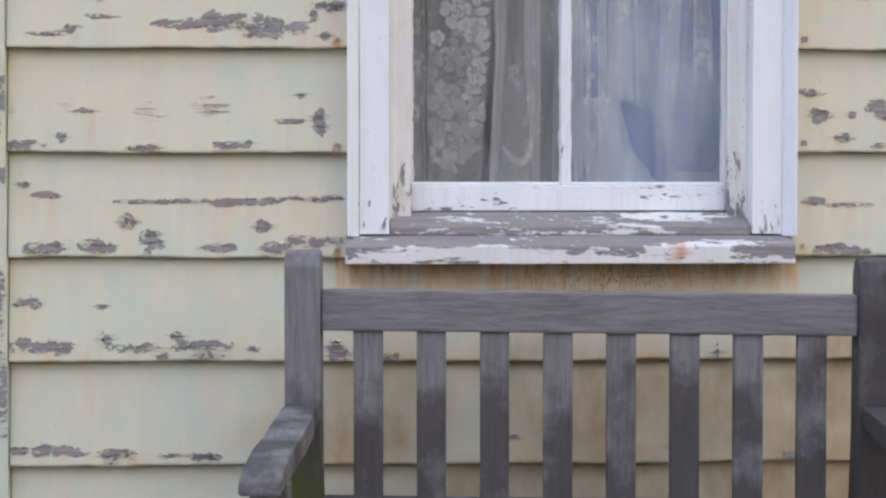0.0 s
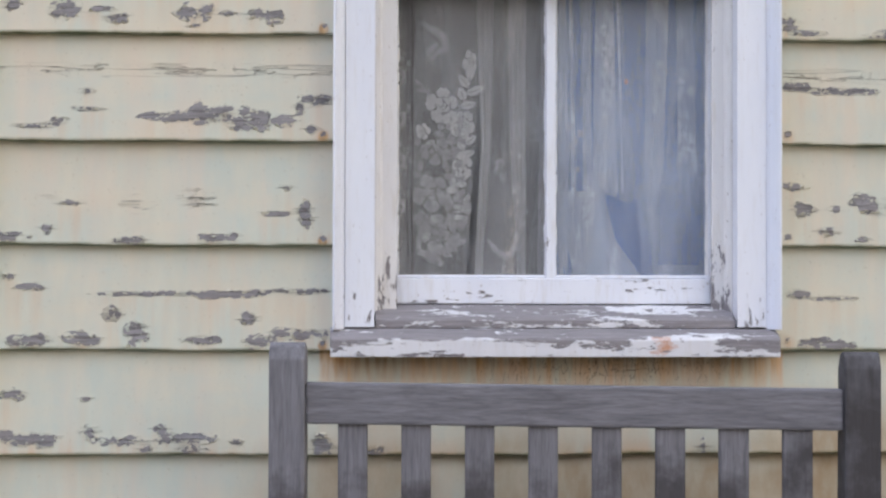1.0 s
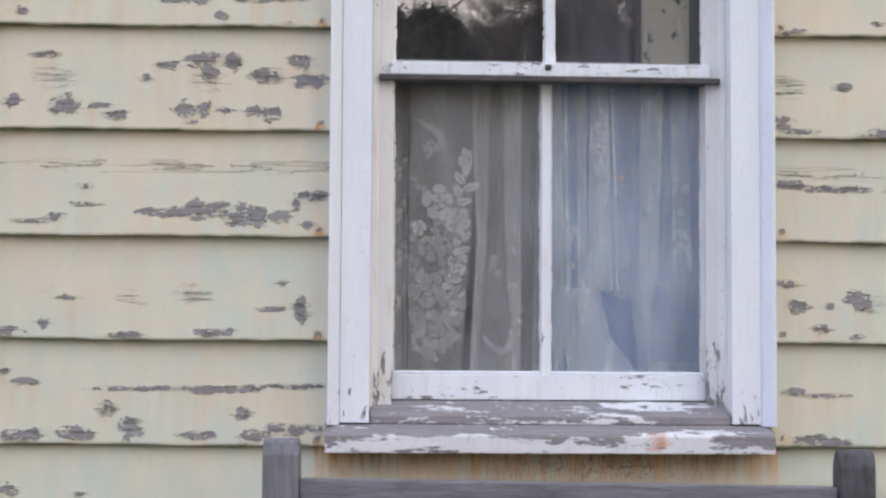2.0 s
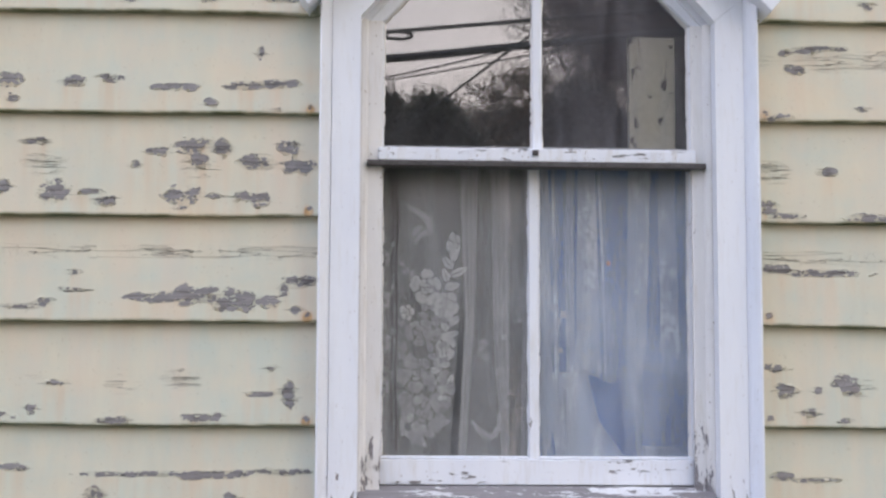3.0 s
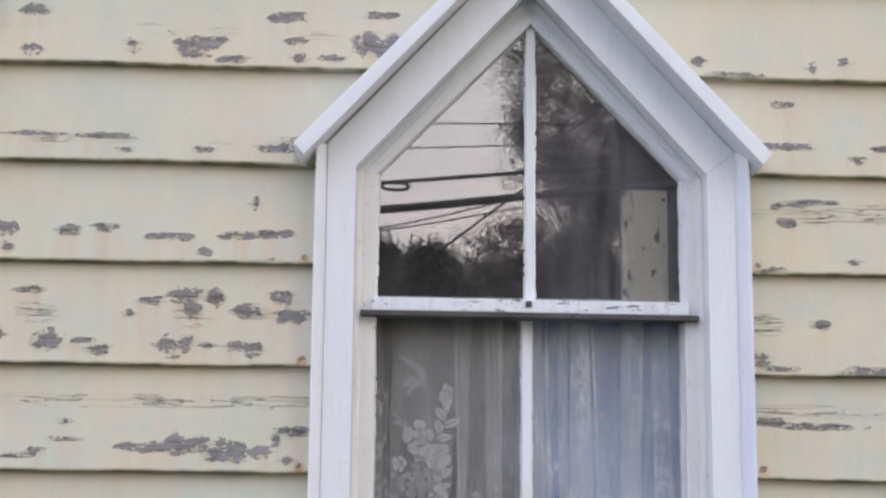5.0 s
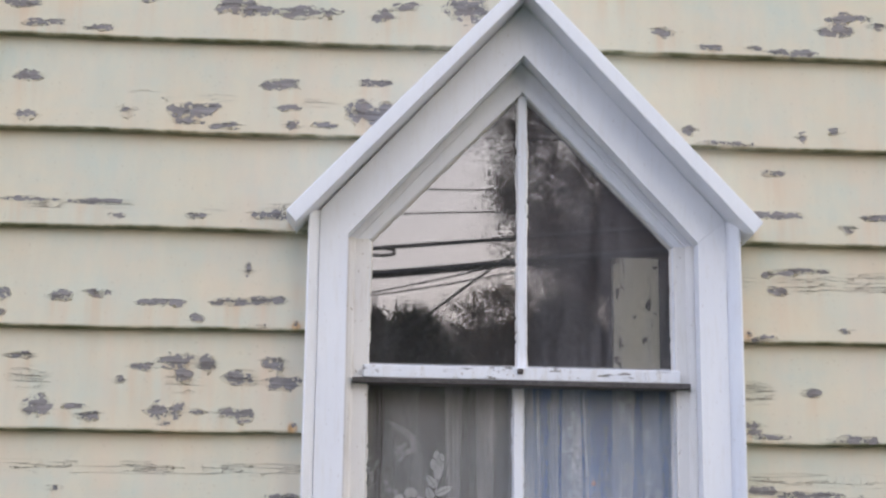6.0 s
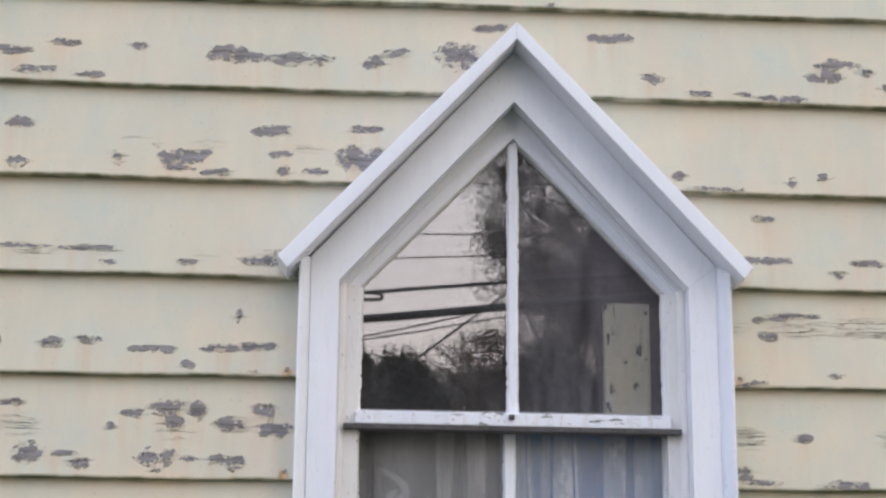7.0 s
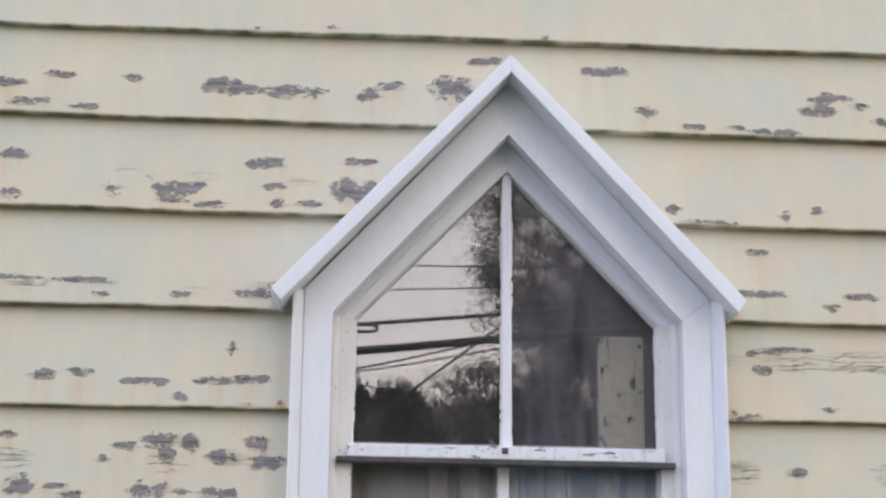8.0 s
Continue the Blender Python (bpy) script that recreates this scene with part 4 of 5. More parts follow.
def clump_crown(tree, centre, radii, clumps, leaf_count, leaf_size, leaf_mat, seed, loose=0.30, twig_count=6, reach=0.5):
    """A crown of many clumps of small leaves with fine twigs through them; gaps between the clumps, a ragged rim."""
    rng = random.Random(seed)
    nrng = np.random.default_rng(seed)
    twigs = bmesh.new()
    middle, size = Vector(centre), Vector(radii)
    hubs = []
    for _ in range(clumps):
        d = Vector((rng.gauss(0, 1), rng.gauss(0, 1), rng.gauss(0, 1))).normalized() * rng.random() ** 0.38
        d *= 0.88 + 0.16 * math.sin(5 * d.x + 3 * d.z + seed) * math.cos(6 * d.z + d.y)
        p = middle + Vector((d.x * size.x, d.y * size.y, d.z * size.z))
        hubs.append(p)
        for _ in range(twig_count):
            way = Vector((d.x * 0.7 + rng.gauss(0, 0.5), rng.gauss(0, 0.4), rng.uniform(-0.1, 1.0))).normalized()
            r, length = rng.uniform(0.004, 0.009), reach * rng.uniform(0.5, 1.3)
            bend = Vector((rng.gauss(0, 0.15), rng.gauss(0, 0.15), rng.gauss(0, 0.15))) * length
            tube([p - way * length * 0.5, p + bend, p + way * length * 0.6], [r, r * 0.8, r * 0.35], 3, twigs)
    part("twigs", twigs, TWIGS, tree, "fine dark twigs")
    n = clumps * leaf_count
    at = np.repeat(np.array([tuple(p) for p in hubs]), leaf_count, 0)
    spread = np.repeat(nrng.uniform(0.5, 1.25, clumps), leaf_count)[:, None] * loose
    at = at + nrng.normal(0, 1, (n, 3)) * spread * (1.0, 1.0, 1.25)
    one = nrng.normal(0, 1, (n, 3))
    one /= np.linalg.norm(one, axis=1)[:, None]
    two = np.cross(one, nrng.normal(0, 1, (n, 3)))
    two /= np.linalg.norm(two, axis=1)[:, None]
    s = nrng.uniform(0.5, 1.2, n)[:, None] * leaf_size
    corners = np.stack([at + one * s, at + two * s * 0.6, at - one * s, at - two * s * 0.6], 1).reshape(-1, 3)
    data = bpy.data.meshes.new("crown")
    data.from_pydata(corners.tolist(), [], np.arange(4 * n).reshape(-1, 4).tolist())
    data.materials.append(leaf_mat)
    crown = new("crown", data)
    crown.parent = tree
    tagged(crown, "small withered leaves in loose clumps")


tall = limb_tree("autumn_tree", "tall dusky autumn tree with loose clumps of leaves", (5.3, -26, 0), 12.5, 0.45, 3, 0.15)
clump_crown(tall, (-0.1, 0, 9.4), (3.4, 2.2, 5.0), 1050, 230, 0.029, DUSKY, 5, 0.20)
side = limb_tree("autumn_tree", "tall dusky autumn tree behind the others", (11.0, -27.5, 0), 13.0, 0.45, 12, 0.15)
clump_crown(side, (0, 0, 8.6), (4.4, 3.0, 6.8), 300, 90, 0.07, DUSKY, 6, 0.5)
small = limb_tree("autumn_tree", "small autumn tree with sparse pale brown leaves beside the bushes", (2.1, -22.2, 0), 4.9, 0.6, 8, 0.25)
clump_crown(small, (-0.10, 0, 5.75), (1.0, 0.8, 1.15), 170, 50, 0.022, AUTUMN, 7, 0.13, 9, 0.45)


def hedge_bush(base, width, height, seed):
    """A dense evergreen bush: a thick leafy body, small leaves over it and spiky shoots on top."""
    rng = random.Random(seed)
    bush = thing("evergreen_bush", "dense dark evergreen bush with spiky shoots on top", "bush", "evergreen bushes across the road", at=base)
    body, leaves, shoots = bmesh.new(), bmesh.new(), bmesh.new()
    n_around, n_up = 28, 22
    rings = []

    def surface_at(a, t):
        taper = (1 - max(0.0, t - 0.55) ** 2 * 3.6) * (0.82 + 0.18 * min(1, t * 4))
        swell = 1 + 0.10 * math.sin(3 * a + seed) + 0.09 * math.sin(7 * a + 9 * t + seed) + 0.05 * math.sin(13 * a - 17 * t)
        top = 1 + 0.035 * math.sin(4 * a + 2 * seed)
        return Vector((width * taper * swell * math.cos(a), 0.7 * width * taper * swell * math.sin(a), height * t * top))

    for i in range(n_up + 1):
        t = i / n_up
        rings.append([body.verts.new(surface_at(2 * math.pi * k / n_around, t * 0.985) * (0.93 if i else 0.9)) for k in range(n_around)])
    for a, b in zip(rings, rings[1:]):
        for k in range(n_around):
            body.faces.new((a[k], a[(k + 1) % n_around], b[(k + 1) % n_around], b[k]))
    body.faces.new(rings[0][::-1])
    body.faces.new(rings[-1])
    for _ in range(26000):
        t = rng.random() ** 0.6
        at = surface_at(rng.uniform(0, 6.283), t) * (1 if t < 0.97 else rng.random() ** 0.5)
        at.z = max(0.03, height * t + rng.gauss(0, 0.07))
        at += Vector((rng.gauss(0, 0.07), rng.gauss(0, 0.07), 0))
        a = Vector((rng.uniform(-1, 1), rng.uniform(-1, 1), rng.uniform(-0.4, 1))).normalized()
        b = a.cross(Vector((rng.uniform(-1, 1), rng.uniform(-1, 1), rng.uniform(-1, 1)))).normalized()
        s = rng.uniform(0.02, 0.055)
        leaves.faces.new([leaves.verts.new(at + v) for v in (a * s, b * s * 0.5, -a * s, -b * s * 0.5)])
    for _ in range(700):
        t = rng.uniform(0.72, 1.0)
        p = surface_at(rng.uniform(0, 6.283), t) * (rng.uniform(0.3, 1) if t > 0.95 else 1)
        p.z = height * min(t, 0.985)
        tip = p + Vector((rng.gauss(0, 0.07), rng.gauss(0, 0.07), rng.uniform(0.12, 0.42)))
        tube([p - Vector((0, 0, 0.1)), p.lerp(tip, 0.5), tip], [0.010, 0.008, 0.003], 3, shoots)
    part("body", body, EVERGREEN, bush, "dark leafy mass")
    part("leaves", leaves, EVERGREEN, bush)
    part("shoots", shoots, TWIGS, bush, "thin bare shoots")


for i, (x, y, w, hgt) in enumerate(((-5.3, -20.6, 1.5, 5.5), (-3.1, -20.2, 1.5, 5.7), (-1.3, -20, 1.3, 5.82), (-0.1, -20.1, 1.1, 5.88), (0.68, -20.3, 0.85, 5.85), (1.15, -20.3, 0.5, 5.3), (2.85, -21.2, 0.95, 6.25), (4.2, -20.8, 1.2, 6.3), (5.6, -21, 1.4, 6.5), (6.9, -21.2, 1.6, 6.4), (9.3, -21, 1.6, 5.6))):
    hedge_bush((x, y, 0), w, hgt, 40 + i)


def cable(z_left, slope, y, radius, sag, label):
    """An overhead line between the two poles."""
    points = []
    for i in range(41):
        x = -24 + 48 * i / 40
        points.append((x, y, z_left + slope * x + sag * (x / 24) ** 2))
    ob = part("overhead_cable", tube(points, radius, 6), RUBBER, None, label)
    return tagged(ob, "", "cable", "overhead cables")


cable(5.455, 0.113, -16.0, 0.048, 0.3, "thick black overhead cable across the road")
cable(5.765, 0.106, -16.05, 0.024, 0.3, "thin black overhead cable across the road")
cable(6.17, 0.06, -16.1, 0.009, 0.3, "fine overhead wire across the road")
cable(6.49, 0.02, -16.15, 0.009, 0.3, "fine overhead wire across the road")
cable(5.23, 0.24, -15.9, 0.010, 0.2, "fine slanting service wire across the road")
cable(5.19, 0.185, -15.85, 0.009, 0.2, "fine slanting service wire across the road")
stay = part("stay_cable", tube([(-6.42, -16.0, -0.05), (-2.7, -16.0, 2.60), (0.71, -16.0, 5.09), (1.71, -16.02, 5.84)], 0.016, 6), RUBBER)
tagged(stay, "slanting black stay cable from the ground to the line", "cable", "overhead cables")
coil = part("cable_coil", tube([(0.13 + 0.15 * math.cos(a), -16.02, 5.725 + 0.042 * math.sin(a)) for a in (2 * math.pi * k / 20 for k in range(21))], 0.020, 6), RUBBER)
tagged(coil, "small coil of spare cable tied to the overhead line", "cable coil")
for x in (-24.0, 24.0):
    pole = thing("utility_pole", "dark wooden utility pole that carries the cables", "pole", "utility poles", at=(x, -16.05, 0))
    part("shaft", tube([(0, 0, -0.1), (0, 0, 5), (0, 0, 15.0)], [0.17, 0.15, 0.11], 12), BARK, pole)
    part("crossarm", block(-0.06, 0.06, -0.7, 0.7, 9.0, 9.14, 0.01), BARK, pole)

# ---- the weatherboards, each a piece of the wall ----
LAPS = [0.31, 0.512, 0.711, 0.91, 1.11, 1.309, 1.513, 1.714, 1.915, 2.114, 2.311, 2.506, 2.706, 2.906, 3.106]
WORN = {}


def peel(course, *spots):
    """Where the paint of one course has come off: x, height over the lap, half width, half height."""
    WORN.setdefault(course, []).extend(spots)


peel(1, (-0.969, 0.030, 0.044, 0.008), (-0.862, 0.023, 0.033, 0.008), (-1.049, 0.031, 0.013, 0.006), (-0.690, 0.016, 0.022, 0.006), (-0.765, 0.018, 0.017, 0.004), (0.437, 0.008, 0.015, 0.010))
peel(2, (-1.005, 0.031, 0.066, 0.012), (-0.882, 0.040, 0.009, 0.011), (-0.823, 0.025, 0.055, 0.007), (-0.699, 0.030, 0.055, 0.009), (-0.748, 0.044, 0.009, 0.011), (-0.684, 0.010, 0.020, 0.007), (-1.036, 0.114, 0.022, 0.008), (-0.343, 0.007, 0.015, 0.008), (-0.441, 0.021, 0.015, 0.018), (0.290, 0.012, 0.006, 0.015))
peel(3, (-0.660, 0.108, 0.099, 0.006), (-0.482, 0.112, 0.050, 0.004), (-0.815, 0.105, 0.066, 0.002), (-0.842, 0.067, 0.015, 0.011), (-0.795, 0.030, 0.020, 0.022), (-0.585, 0.061, 0.012, 0.009), (-0.896, 0.021, 0.033, 0.011), (-0.998, 0.018, 0.038, 0.009), (-0.671, 0.019, 0.031, 0.007), (-0.559, 0.019, 0.033, 0.010), (-0.483, 0.030, 0.050, 0.010), (-1.001, 0.119, 0.024, 0.006), (-1.038, 0.139, 0.011, 0.006), (0.478, 0.107, 0.020, 0.008), (0.544, 0.099, 0.044, 0.002), (0.545, 0.011, 0.055, 0.010))
peel(4, (-0.477, 0.063, 0.009, 0.024), (-0.536, 0.060, 0.022, 0.003), (-0.641, 0.014, 0.031, 0.007), (-0.805, 0.009, 0.028, 0.006), (-1.031, 0.014, 0.033, 0.007), (-0.920, 0.080, 0.020, 0.003), (-0.965, 0.029, 0.008, 0.009), (0.487, 0.072, 0.015, 0.010), (0.532, 0.028, 0.013, 0.006), (0.475, 0.113, 0.013, 0.004), (0.602, 0.086, 0.022, 0.015), (0.491, 0.072, 0.018, 0.011), (0.614, 0.082, 0.022, 0.013), (0.476, 0.119, 0.028, 0.004), (0.535, 0.029, 0.013, 0.006))
peel(5, (-0.704, 0.043, 0.077, 0.009), (-0.649, 0.055, 0.038, 0.015), (-0.584, 0.040, 0.038, 0.018), (-0.519, 0.041, 0.022, 0.011), (-0.486, 0.066, 0.007, 0.015), (-0.449, 0.077, 0.022, 0.011), (-0.945, 0.037, 0.011, 0.007), (-0.892, 0.095, 0.006, 0.004), (-0.892, 0.061, 0.028, 0.002), (-0.464, 0.022, 0.009, 0.007), (-0.993, 0.027, 0.033, 0.003), (0.480, 0.112, 0.028, 0.007), (0.586, 0.106, 0.077, 0.006))
peel(6, (-0.672, 0.140, 0.031, 0.013), (-0.655, 0.112, 0.013, 0.015), (-0.612, 0.137, 0.015, 0.015), (-0.736, 0.128, 0.022, 0.007), (-0.551, 0.109, 0.031, 0.012), (-0.482, 0.135, 0.018, 0.012), (-0.463, 0.099, 0.035, 0.013), (-0.930, 0.047, 0.028, 0.019), (-0.866, 0.046, 0.022, 0.004), (-0.833, 0.028, 0.017, 0.009), (-0.692, 0.040, 0.033, 0.014), (-0.626, 0.039, 0.013, 0.004), (-0.572, 0.038, 0.011, 0.009), (-0.538, 0.031, 0.017, 0.012), (-1.028, 0.055, 0.011, 0.011), (-0.976, 0.146, 0.022, 0.004), (-0.780, 0.099, 0.006, 0.006), (0.459, 0.029, 0.013, 0.015), (0.499, 0.013, 0.033, 0.003), (0.657, 0.010, 0.044, 0.006), (0.585, 0.103, 0.013, 0.007))
peel(7, (-1.025, 0.064, 0.024, 0.012), (-1.018, 0.027, 0.013, 0.006), (-0.900, 0.063, 0.022, 0.009), (-0.829, 0.070, 0.020, 0.007), (-0.703, 0.052, 0.044, 0.006), (-0.571, 0.055, 0.038, 0.006), (-0.505, 0.059, 0.038, 0.007), (-0.634, 0.021, 0.011, 0.006), (-0.539, 0.121, 0.003, 0.011), (0.499, 0.142, 0.011, 0.006), (0.545, 0.147, 0.022, 0.006), (0.516, 0.104, 0.017, 0.004), (0.484, 0.011, 0.022, 0.004), (0.567, 0.150, 0.044, 0.003), (0.514, 0.105, 0.017, 0.008), (0.468, 0.005, 0.013, 0.007))
peel(8, (-0.984, 0.055, 0.055, 0.003), (-0.835, 0.051, 0.055, 0.004), (-0.646, 0.026, 0.017, 0.004), (-0.506, 0.033, 0.028, 0.009), (-0.468, 0.032, 0.009, 0.007), (0.517, 0.151, 0.020, 0.006), (0.520, 0.060, 0.055, 0.006), (0.725, 0.062, 0.028, 0.006), (0.665, 0.035, 0.009, 0.009))
peel(9, (-0.997, 0.111, 0.031, 0.010), (-0.992, 0.026, 0.020, 0.009), (-0.795, 0.046, 0.008, 0.008), (-0.656, 0.050, 0.044, 0.013), (-0.596, 0.017, 0.031, 0.006), (-0.666, 0.022, 0.028, 0.004), (-0.482, 0.110, 0.042, 0.010), (-0.299, 0.119, 0.028, 0.006), (-0.464, 0.059, 0.022, 0.006), (-0.401, 0.023, 0.022, 0.006), (-0.310, 0.051, 0.044, 0.026), (-0.461, 0.021, 0.009, 0.009), (0.344, 0.034, 0.011, 0.009), (0.420, 0.009, 0.050, 0.004), (0.579, 0.027, 0.006, 0.010), (0.645, 0.041, 0.013, 0.006))
peel(10, (-1.008, 0.066, 0.033, 0.007), (-0.914, 0.089, 0.028, 0.006), (-0.966, 0.025, 0.038, 0.007), (-0.853, 0.020, 0.022, 0.006), (-0.762, 0.088, 0.013, 0.007), (-0.587, 0.078, 0.033, 0.015), (-0.541, 0.069, 0.028, 0.010), (-0.447, 0.069, 0.066, 0.013), (-0.240, 0.088, 0.022, 0.009), (-0.110, 0.085, 0.044, 0.028), (-0.040, 0.151, 0.028, 0.008), (-0.279, 0.068, 0.017, 0.011), (0.209, 0.136, 0.050, 0.008), (0.291, 0.049, 0.020, 0.012), (0.396, 0.017, 0.028, 0.006), (0.569, 0.009, 0.050, 0.007), (0.687, 0.095, 0.044, 0.010), (0.661, 0.063, 0.033, 0.011), (0.747, 0.078, 0.011, 0.007), (0.787, 0.045, 0.009, 0.009))


def inner_edge(z):
    """Half width of the opening in the boards at a height; the casing and the hood hide the cut."""
    if z < 0.93:
        return 0.0
    if z < 1.95:
        return 0.400
    return max(0.0, (2.425 - z) / SLOPE - 0.02)


def clapboard(k, x_left, x_right, edge_left, edge_right, seed):
    """One board of a course: a fine grid over its face, so that wear can follow it, and a rounded lip below."""
    lo, hi = LAPS[k], LAPS[k + 1] + 0.012
    rng = np.random.default_rng(seed)
    nx = max(8, int((x_right - x_left) / 0.006))
    rows = np.concatenate([[0.0, 0.0, 0.0], np.linspace(0.0015, hi - lo, int((hi - lo) / 0.0046))])
    out = np.interp(rows, [0, hi - lo], [-0.0125, 0.0085])
    out[0], out[1], out[2] = 0.012, -0.0105, -0.0120
    rows[2] = 0.0006
    zz = lo + rows
    # both ends may follow the slope of the hood
    x0 = np.array([edge_left(z) for z in zz]) if callable(edge_left) else np.full(len(zz), edge_left)
    x1 = np.array([edge_right(z) for z in zz]) if callable(edge_right) else np.full(len(zz), edge_right)
    t = np.linspace(0, 1, nx + 1)
    X = x0[:, None] + (x1 - x0)[:, None] * t
    wave = 0.0013 * np.sin(X * 5.1 + seed) + 0.0008 * np.sin(X * 13 + 2 * seed)
    Z = zz[:, None] + wave
    Y = out[:, None] + 0.0012 * np.sin(X * 3.3 + 1.7 * seed)
    H = np.broadcast_to(rows[:, None], X.shape)
    wear, stain, crack = np.zeros_like(X), np.zeros_like(X), np.zeros_like(X)
    near = list(WORN.get(k, ()))
    named = len(near)
    for _ in range(int(3 * (x_right - x_left))):  # small chips along the lap
        near.append((rng.uniform(x_left, x_right), rng.choice([rng.uniform(0.004, 0.03), rng.uniform(0.02, 0.15)], p=[0.75, 0.25]), rng.uniform(0.003, 0.012), rng.uniform(0.002, 0.0045)))
    lobes = []
    for i, (sx, sh, a, b) in enumerate(near):
        if i < named and a > 0.007:  # a ragged patch: one core with side lobes
            lobes.append((i, sx, sh, a * 0.74, b * 0.74))
            for _ in range(6):
                u, v = rng.uniform(-0.88, 0.88), rng.uniform(-0.6, 0.6)
                lobes.append((i, sx + u * a, sh + v * b, a * rng.uniform(0.12, 0.4), b * rng.uniform(0.3, 0.75)))
        else:
            lobes.append((i, sx, sh, a, b))
    for i, sx, sh, a, b in lobes:
        a, b = a + 0.001, b + 0.0012
        d = np.sqrt(((X - sx) / a) ** 2 + ((H - sh) / b) ** 2)
        wear = np.maximum(wear, np.clip(1.02 - 0.5 * d, 0, 1))
        under = np.clip(1 - np.abs(X - sx) / (a * 1.3 + 0.01), 0, 1) * np.clip((sh - H) / 0.01, 0, 1) * np.clip(1 - (sh - H) / 0.12, 0, 1)
        stain = np.maximum(stain, under * (0.5 if i < named else 0.3))
        crack = np.maximum(crack, 0.66 * np.clip(1.0 - np.abs(H - sh) / (b + 0.016), 0, 1) * np.clip(1.2 - np.abs(X - sx) / (a + 0.04), 0, 1))
    return X, Y, Z, H, wear, stain, crack


def build_board(k, x_left, x_right, edge_left, edge_right, seed):
    X, Y, Z, H, wear, stain, crack = clapboard(k, x_left, x_right, edge_left, edge_right, seed)
    grime_shade, craze = np.zeros_like(X), np.zeros_like(X)
    if k == 5:  # a belt of long splits in the paint
        crack = np.maximum(crack, 0.64 * np.clip(1.2 - np.abs(H - 0.135) / 0.03, 0, 1))
    if k == 2:  # rust runs down from the ends and the nails of the sill
        reach = np.clip(1 - (0.899 - Z) / 0.16, 0, 1) * (np.abs(X) < 0.45)
        stain = np.maximum(stain, reach * (0.88 + 0.12 * np.exp(-((X + 0.40) / 0.05) ** 2)))
        craze = np.clip(1.35 - np.abs(X - 0.10) / 0.24, 0, 1) * np.clip(1.5 - np.abs(H - 0.160) / 0.03, 0, 1)
        crack = np.maximum(crack, 0.62 * np.clip(1.3 - np.abs(X - 0.16) / 0.12, 0, 1) * np.clip(1.4 - np.abs(H - 0.160) / 0.02, 0, 1))
    if k <= 2:  # brown dirt and rust splashes that also paint in shade behind the bench, brown lap edges
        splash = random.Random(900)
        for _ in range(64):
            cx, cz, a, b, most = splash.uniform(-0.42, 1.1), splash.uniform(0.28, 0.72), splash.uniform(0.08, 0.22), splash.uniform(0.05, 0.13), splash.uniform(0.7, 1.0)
            grime_shade = np.maximum(grime_shade, most * np.clip(1.5 - np.sqrt(((X - cx) / a) ** 2 + ((Z - cz) / b) ** 2) * 1.1, 0, 1))
        stain = np.maximum(stain, np.where(X > -0.5, 0.9, 0.75) * np.clip(1 - H / 0.035, 0, 1) * (0.6 + 0.4 * np.sin(X * 17 + 3 * k)))
    for side, dx, h in ((-1, 0.442, 0.014), (1, 0.456, 0.018)):  # rusting nails beside the casing
        if 2 < k < 8:
            nail = np.exp(-((X - side * dx) / 0.016) ** 2) * (np.exp(-((H - h) / 0.011) ** 2) + 0.75 * np.clip((h - H) / 0.01, 0, 1) + 0.35 * np.exp(-((H - h - 0.06) / 0.03) ** 2))
            stain = np.maximum(stain, np.clip(nail * (0.95 if side < 0 else 0.6), 0, 1))
            wear = np.maximum(wear, 0.95 * np.exp(-((X - side * dx) / 0.006) ** 2 - ((H - h) / 0.005) ** 2))
    if k in (4, 6):
        crack = np.maximum(crack, 0.72 * np.clip(1.2 - np.abs(H - (0.085 if k == 4 else 0.10)) / 0.05, 0, 1) * (0.55 + 0.45 * np.sin(X * 31 + k) * np.sin(X * 13 + 2 * k + H * 20)))
    scatter = 0.55 + 0.45 * np.sin(X * 27 + k) * np.sin(X * 11 + 3 * k + H * 30)
    if k == 7:  # split paint beside the casing
        crack = np.maximum(crack, 0.78 * (X > 0.43) * np.clip(1.3 - np.abs(H - 0.125) / 0.04, 0, 1) * (0.5 + 0.5 * scatter))
    if k in (8, 9):
        crack = np.maximum(crack, 0.74 * (X < -0.3) * np.clip(1.2 - np.abs(H - (0.045 if k == 8 else 0.075)) / 0.03, 0, 1) * scatter)
    # full on the bottom lip of the board, none on its face
    lip_green = np.where(H < 0.0016, 1.0, 0.0)
    rows, cols = X.shape
    index = np.arange(rows * cols).reshape(rows, cols)
    quads = np.stack([index[:-1, :-1], index[:-1, 1:], index[1:, 1:], index[1:, :-1]], -1).reshape(-1, 4)
    # a plain back closes the board
    n = rows * cols
    front = np.stack([X, Y, Z], -1).reshape(-1, 3)
    corner = [index[0, 0], index[0, -1], index[-1, -1], index[-1, 0]]
    back = front[corner].copy()
    back[:, 1] = 0.0145
    data = bpy.data.meshes.new("clapboard")
    faces = quads.tolist() + [[n + 3, n + 2, n + 1, n]]
    data.from_pydata(np.concatenate([front, back]).tolist(), [], faces)
    for name, values in (("wear", wear), ("stain", stain), ("crack", crack), ("lip_green", lip_green), ("grime_shade", grime_shade), ("craze", craze)):
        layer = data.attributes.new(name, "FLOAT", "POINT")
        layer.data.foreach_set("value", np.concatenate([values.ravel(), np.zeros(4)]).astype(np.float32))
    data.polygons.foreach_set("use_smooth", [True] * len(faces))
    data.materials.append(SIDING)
    ob = new("clapboard", data)
    ob.parent = WALL


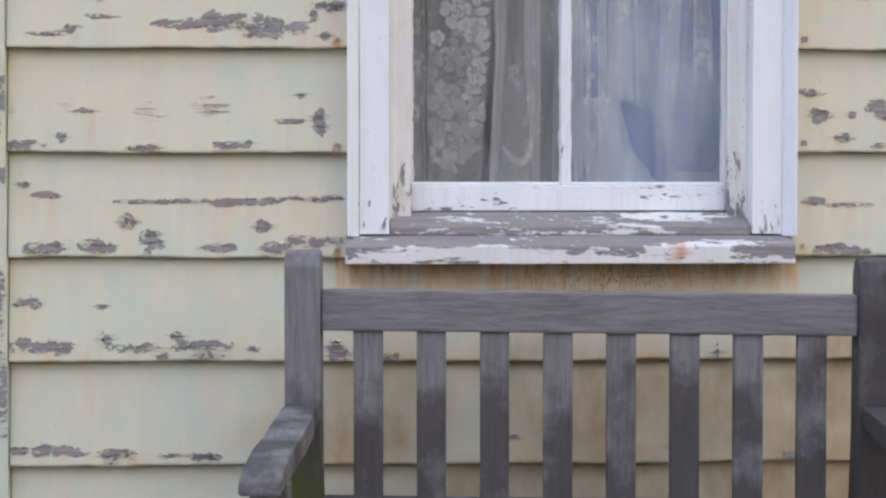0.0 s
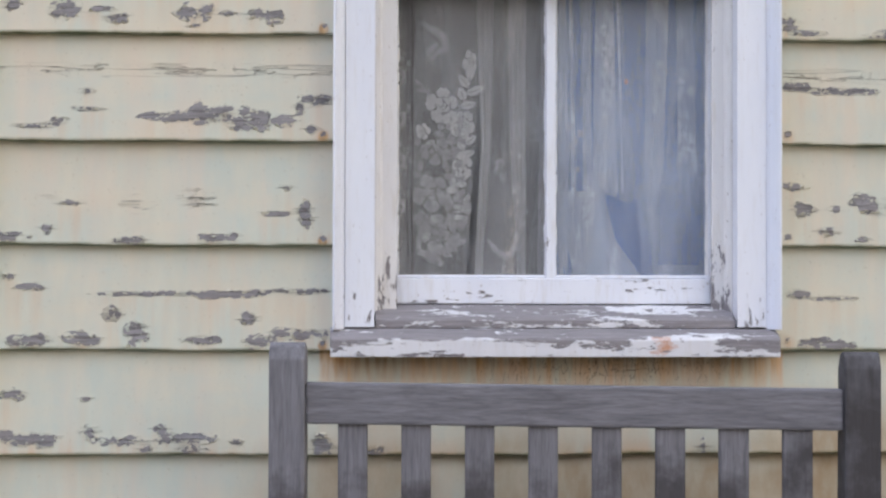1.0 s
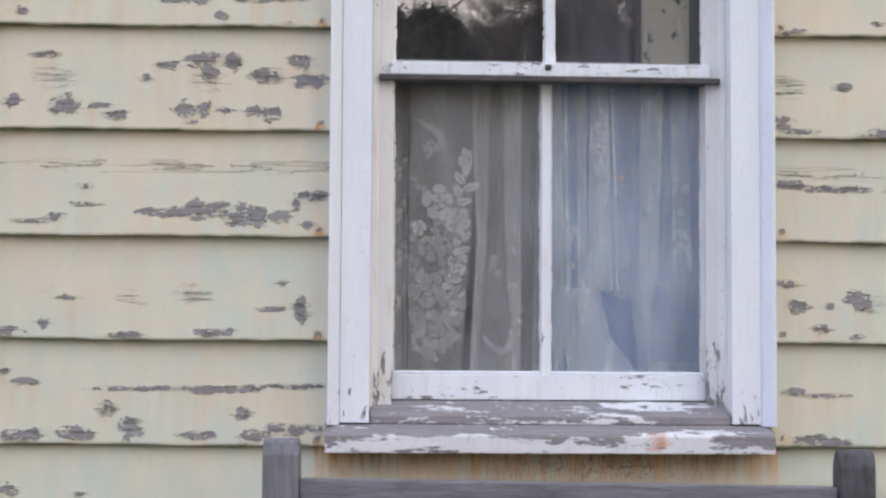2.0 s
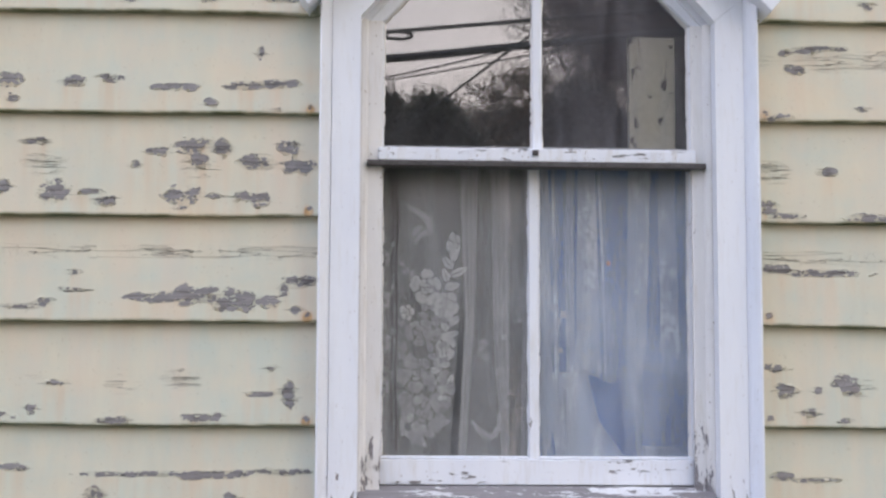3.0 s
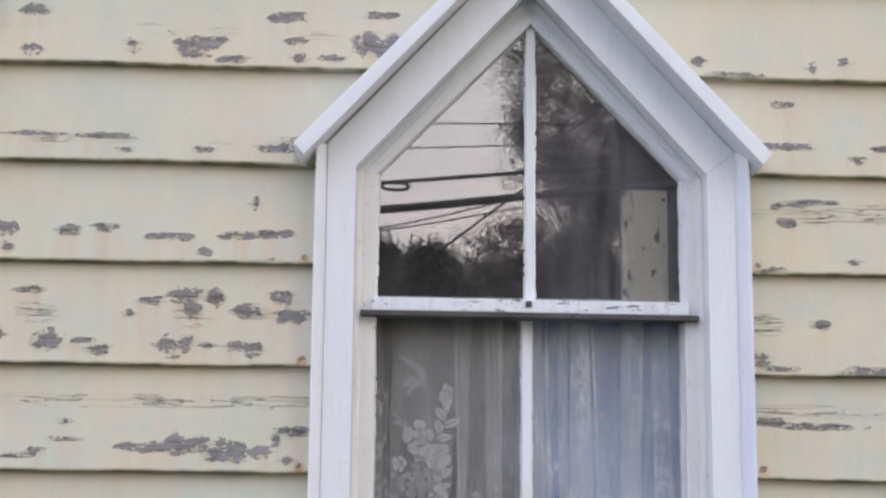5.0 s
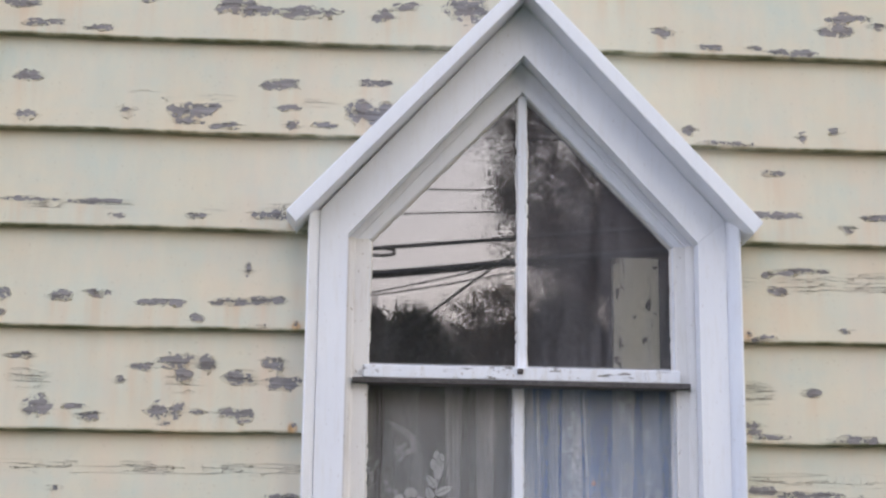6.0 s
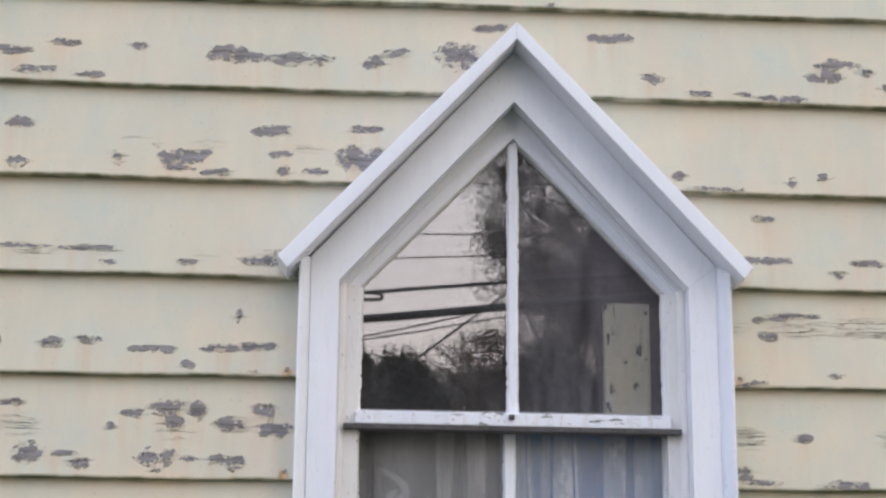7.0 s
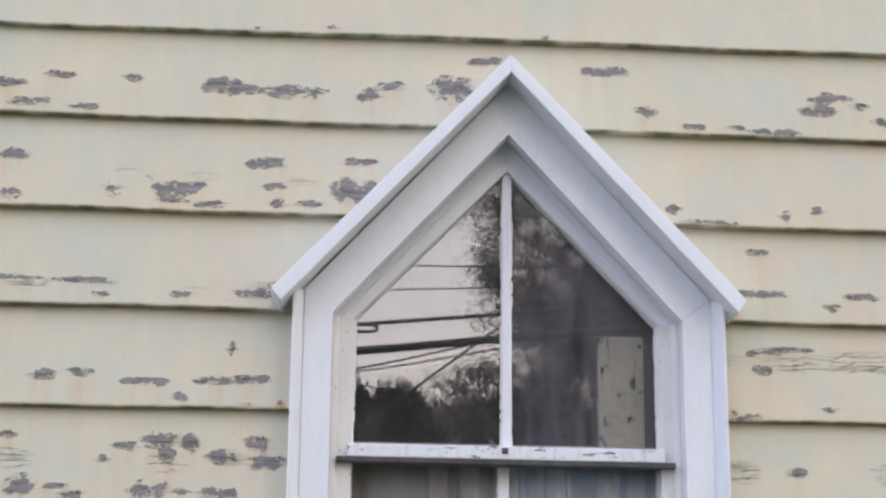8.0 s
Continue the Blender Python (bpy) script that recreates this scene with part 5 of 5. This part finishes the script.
CORNER_X = -1.066
for k in range(len(LAPS) - 1):
    lo, hi = LAPS[k], LAPS[k + 1]
    if lo > 2.40 or hi < 0.92:
        build_board(k, CORNER_X, 1.648, CORNER_X, 1.648, 10 + k)
    elif lo < 0.95:
        # the course behind the sill is notched under it
        build_board(k, CORNER_X, -0.4, CORNER_X, -0.4, 10 + k)
        build_board(k, 0.4, 1.648, 0.4, 1.648, 40 + k)
    else:
        build_board(k, CORNER_X, -0.4, CORNER_X, lambda z: -inner_edge(z), 10 + k)
        build_board(k, 0.4, 1.648, inner_edge, 1.648, 40 + k)


# corner boards at both ends of the wall
def corner_board(x0, x1, seed):
    rng = np.random.default_rng(seed)
    xs, zs = np.linspace(x0, x1, 18), np.linspace(FOOT, EAVES, 520)
    X, Z = np.meshgrid(xs, zs)
    wear = np.zeros_like(X)
    for _ in range(70):
        cx, cz, a, b = rng.uniform(x0, x1), rng.uniform(FOOT, EAVES), rng.uniform(0.006, 0.022), rng.uniform(0.01, 0.06)
        wear = np.maximum(wear, np.clip(1.06 - 0.5 * np.sqrt(((X - cx) / a) ** 2 + ((Z - cz) / b) ** 2), 0, 1))
    n = X.size
    index = np.arange(n).reshape(X.shape)
    quads = np.stack([index[:-1, :-1], index[:-1, 1:], index[1:, 1:], index[1:, :-1]], -1).reshape(-1, 4).tolist()
    front = np.stack([X, np.full_like(X, -0.020), Z], -1).reshape(-1, 3)
    ring = [index[0, 0], index[0, -1], index[-1, -1], index[-1, 0]]
    back = front[ring] + (0, 0.034, 0)
    for i in range(4):
        j = (i + 1) % 4
        quads.append([int(ring[j]), int(ring[i]), n + i, n + j])
    quads.append([n + 3, n + 2, n + 1, n])
    data = bpy.data.meshes.new("corner_board")
    data.from_pydata(np.concatenate([front, back]).tolist(), [], quads)
    data.attributes.new("wear", "FLOAT", "POINT").data.foreach_set("value", np.concatenate([wear.ravel(), np.zeros(4)]).astype(np.float32))
    data.materials.append(SIDING)
    new("corner_board", data).parent = WALL


corner_board(LEFT, CORNER_X - 0.002, 5)
corner_board(1.650, RIGHT, 6)


# curled flakes of paint that still cling along the bare patches
def paint_flakes():
    rng = random.Random(77)
    bm = bmesh.new()
    for k, spots in WORN.items():
        for sx, sh, a, b in spots:
            if a < 0.009 or (abs(sx) < 0.47 and 0.93 < LAPS[k] + sh < 2.42 - SLOPE * abs(sx)):
                continue
            for _ in range(rng.choice((1, 2, 2))):
                x, low = sx + rng.uniform(-0.9, 0.9) * a, rng.random() < 0.65
                h0 = sh + (-1 if low else 1) * b * rng.uniform(0.95, 1.15)
                big = rng.random() < 0.35
                half, reach, curl = rng.uniform(0.002, 0.006), rng.uniform(0.001, 0.0022) * (1.5 if big else 1), rng.uniform(0.001, 0.0028) * (1.5 if big else 1)
                if h0 - reach < 0.002 or h0 + reach > 0.19:
                    continue
                previous = None
                for i in range(4):
                    t = i / 3
                    z = LAPS[k] + h0 + (-reach + 2 * reach * t * (1 - 0.2 * t)) * (1 if low else -1)
                    y = -0.0125 + 0.021 * h0 / 0.215 - 0.0016 - curl * t * t
                    ring = [bm.verts.new((x + sgn * half * (1 - 0.35 * t * rng.random()) + rng.uniform(-0.001, 0.001), y + 0.0008 * rng.random(), z + rng.uniform(-0.0007, 0.0007))) for sgn in (-1, 0, 1)]
                    if previous:
                        for j in (0, 1):
                            bm.faces.new((previous[j], previous[j + 1], ring[j + 1], ring[j]))
                    previous = ring
    tagged(part("paint_flake", bm, FLAKE, WALL, "curled flakes of cream paint"), kind="stuff")


FLAKE = mottled("flake_paint", (0.62, 0.58, 0.46), (0.74, 0.70, 0.58), 30, 0.6)
paint_flakes()
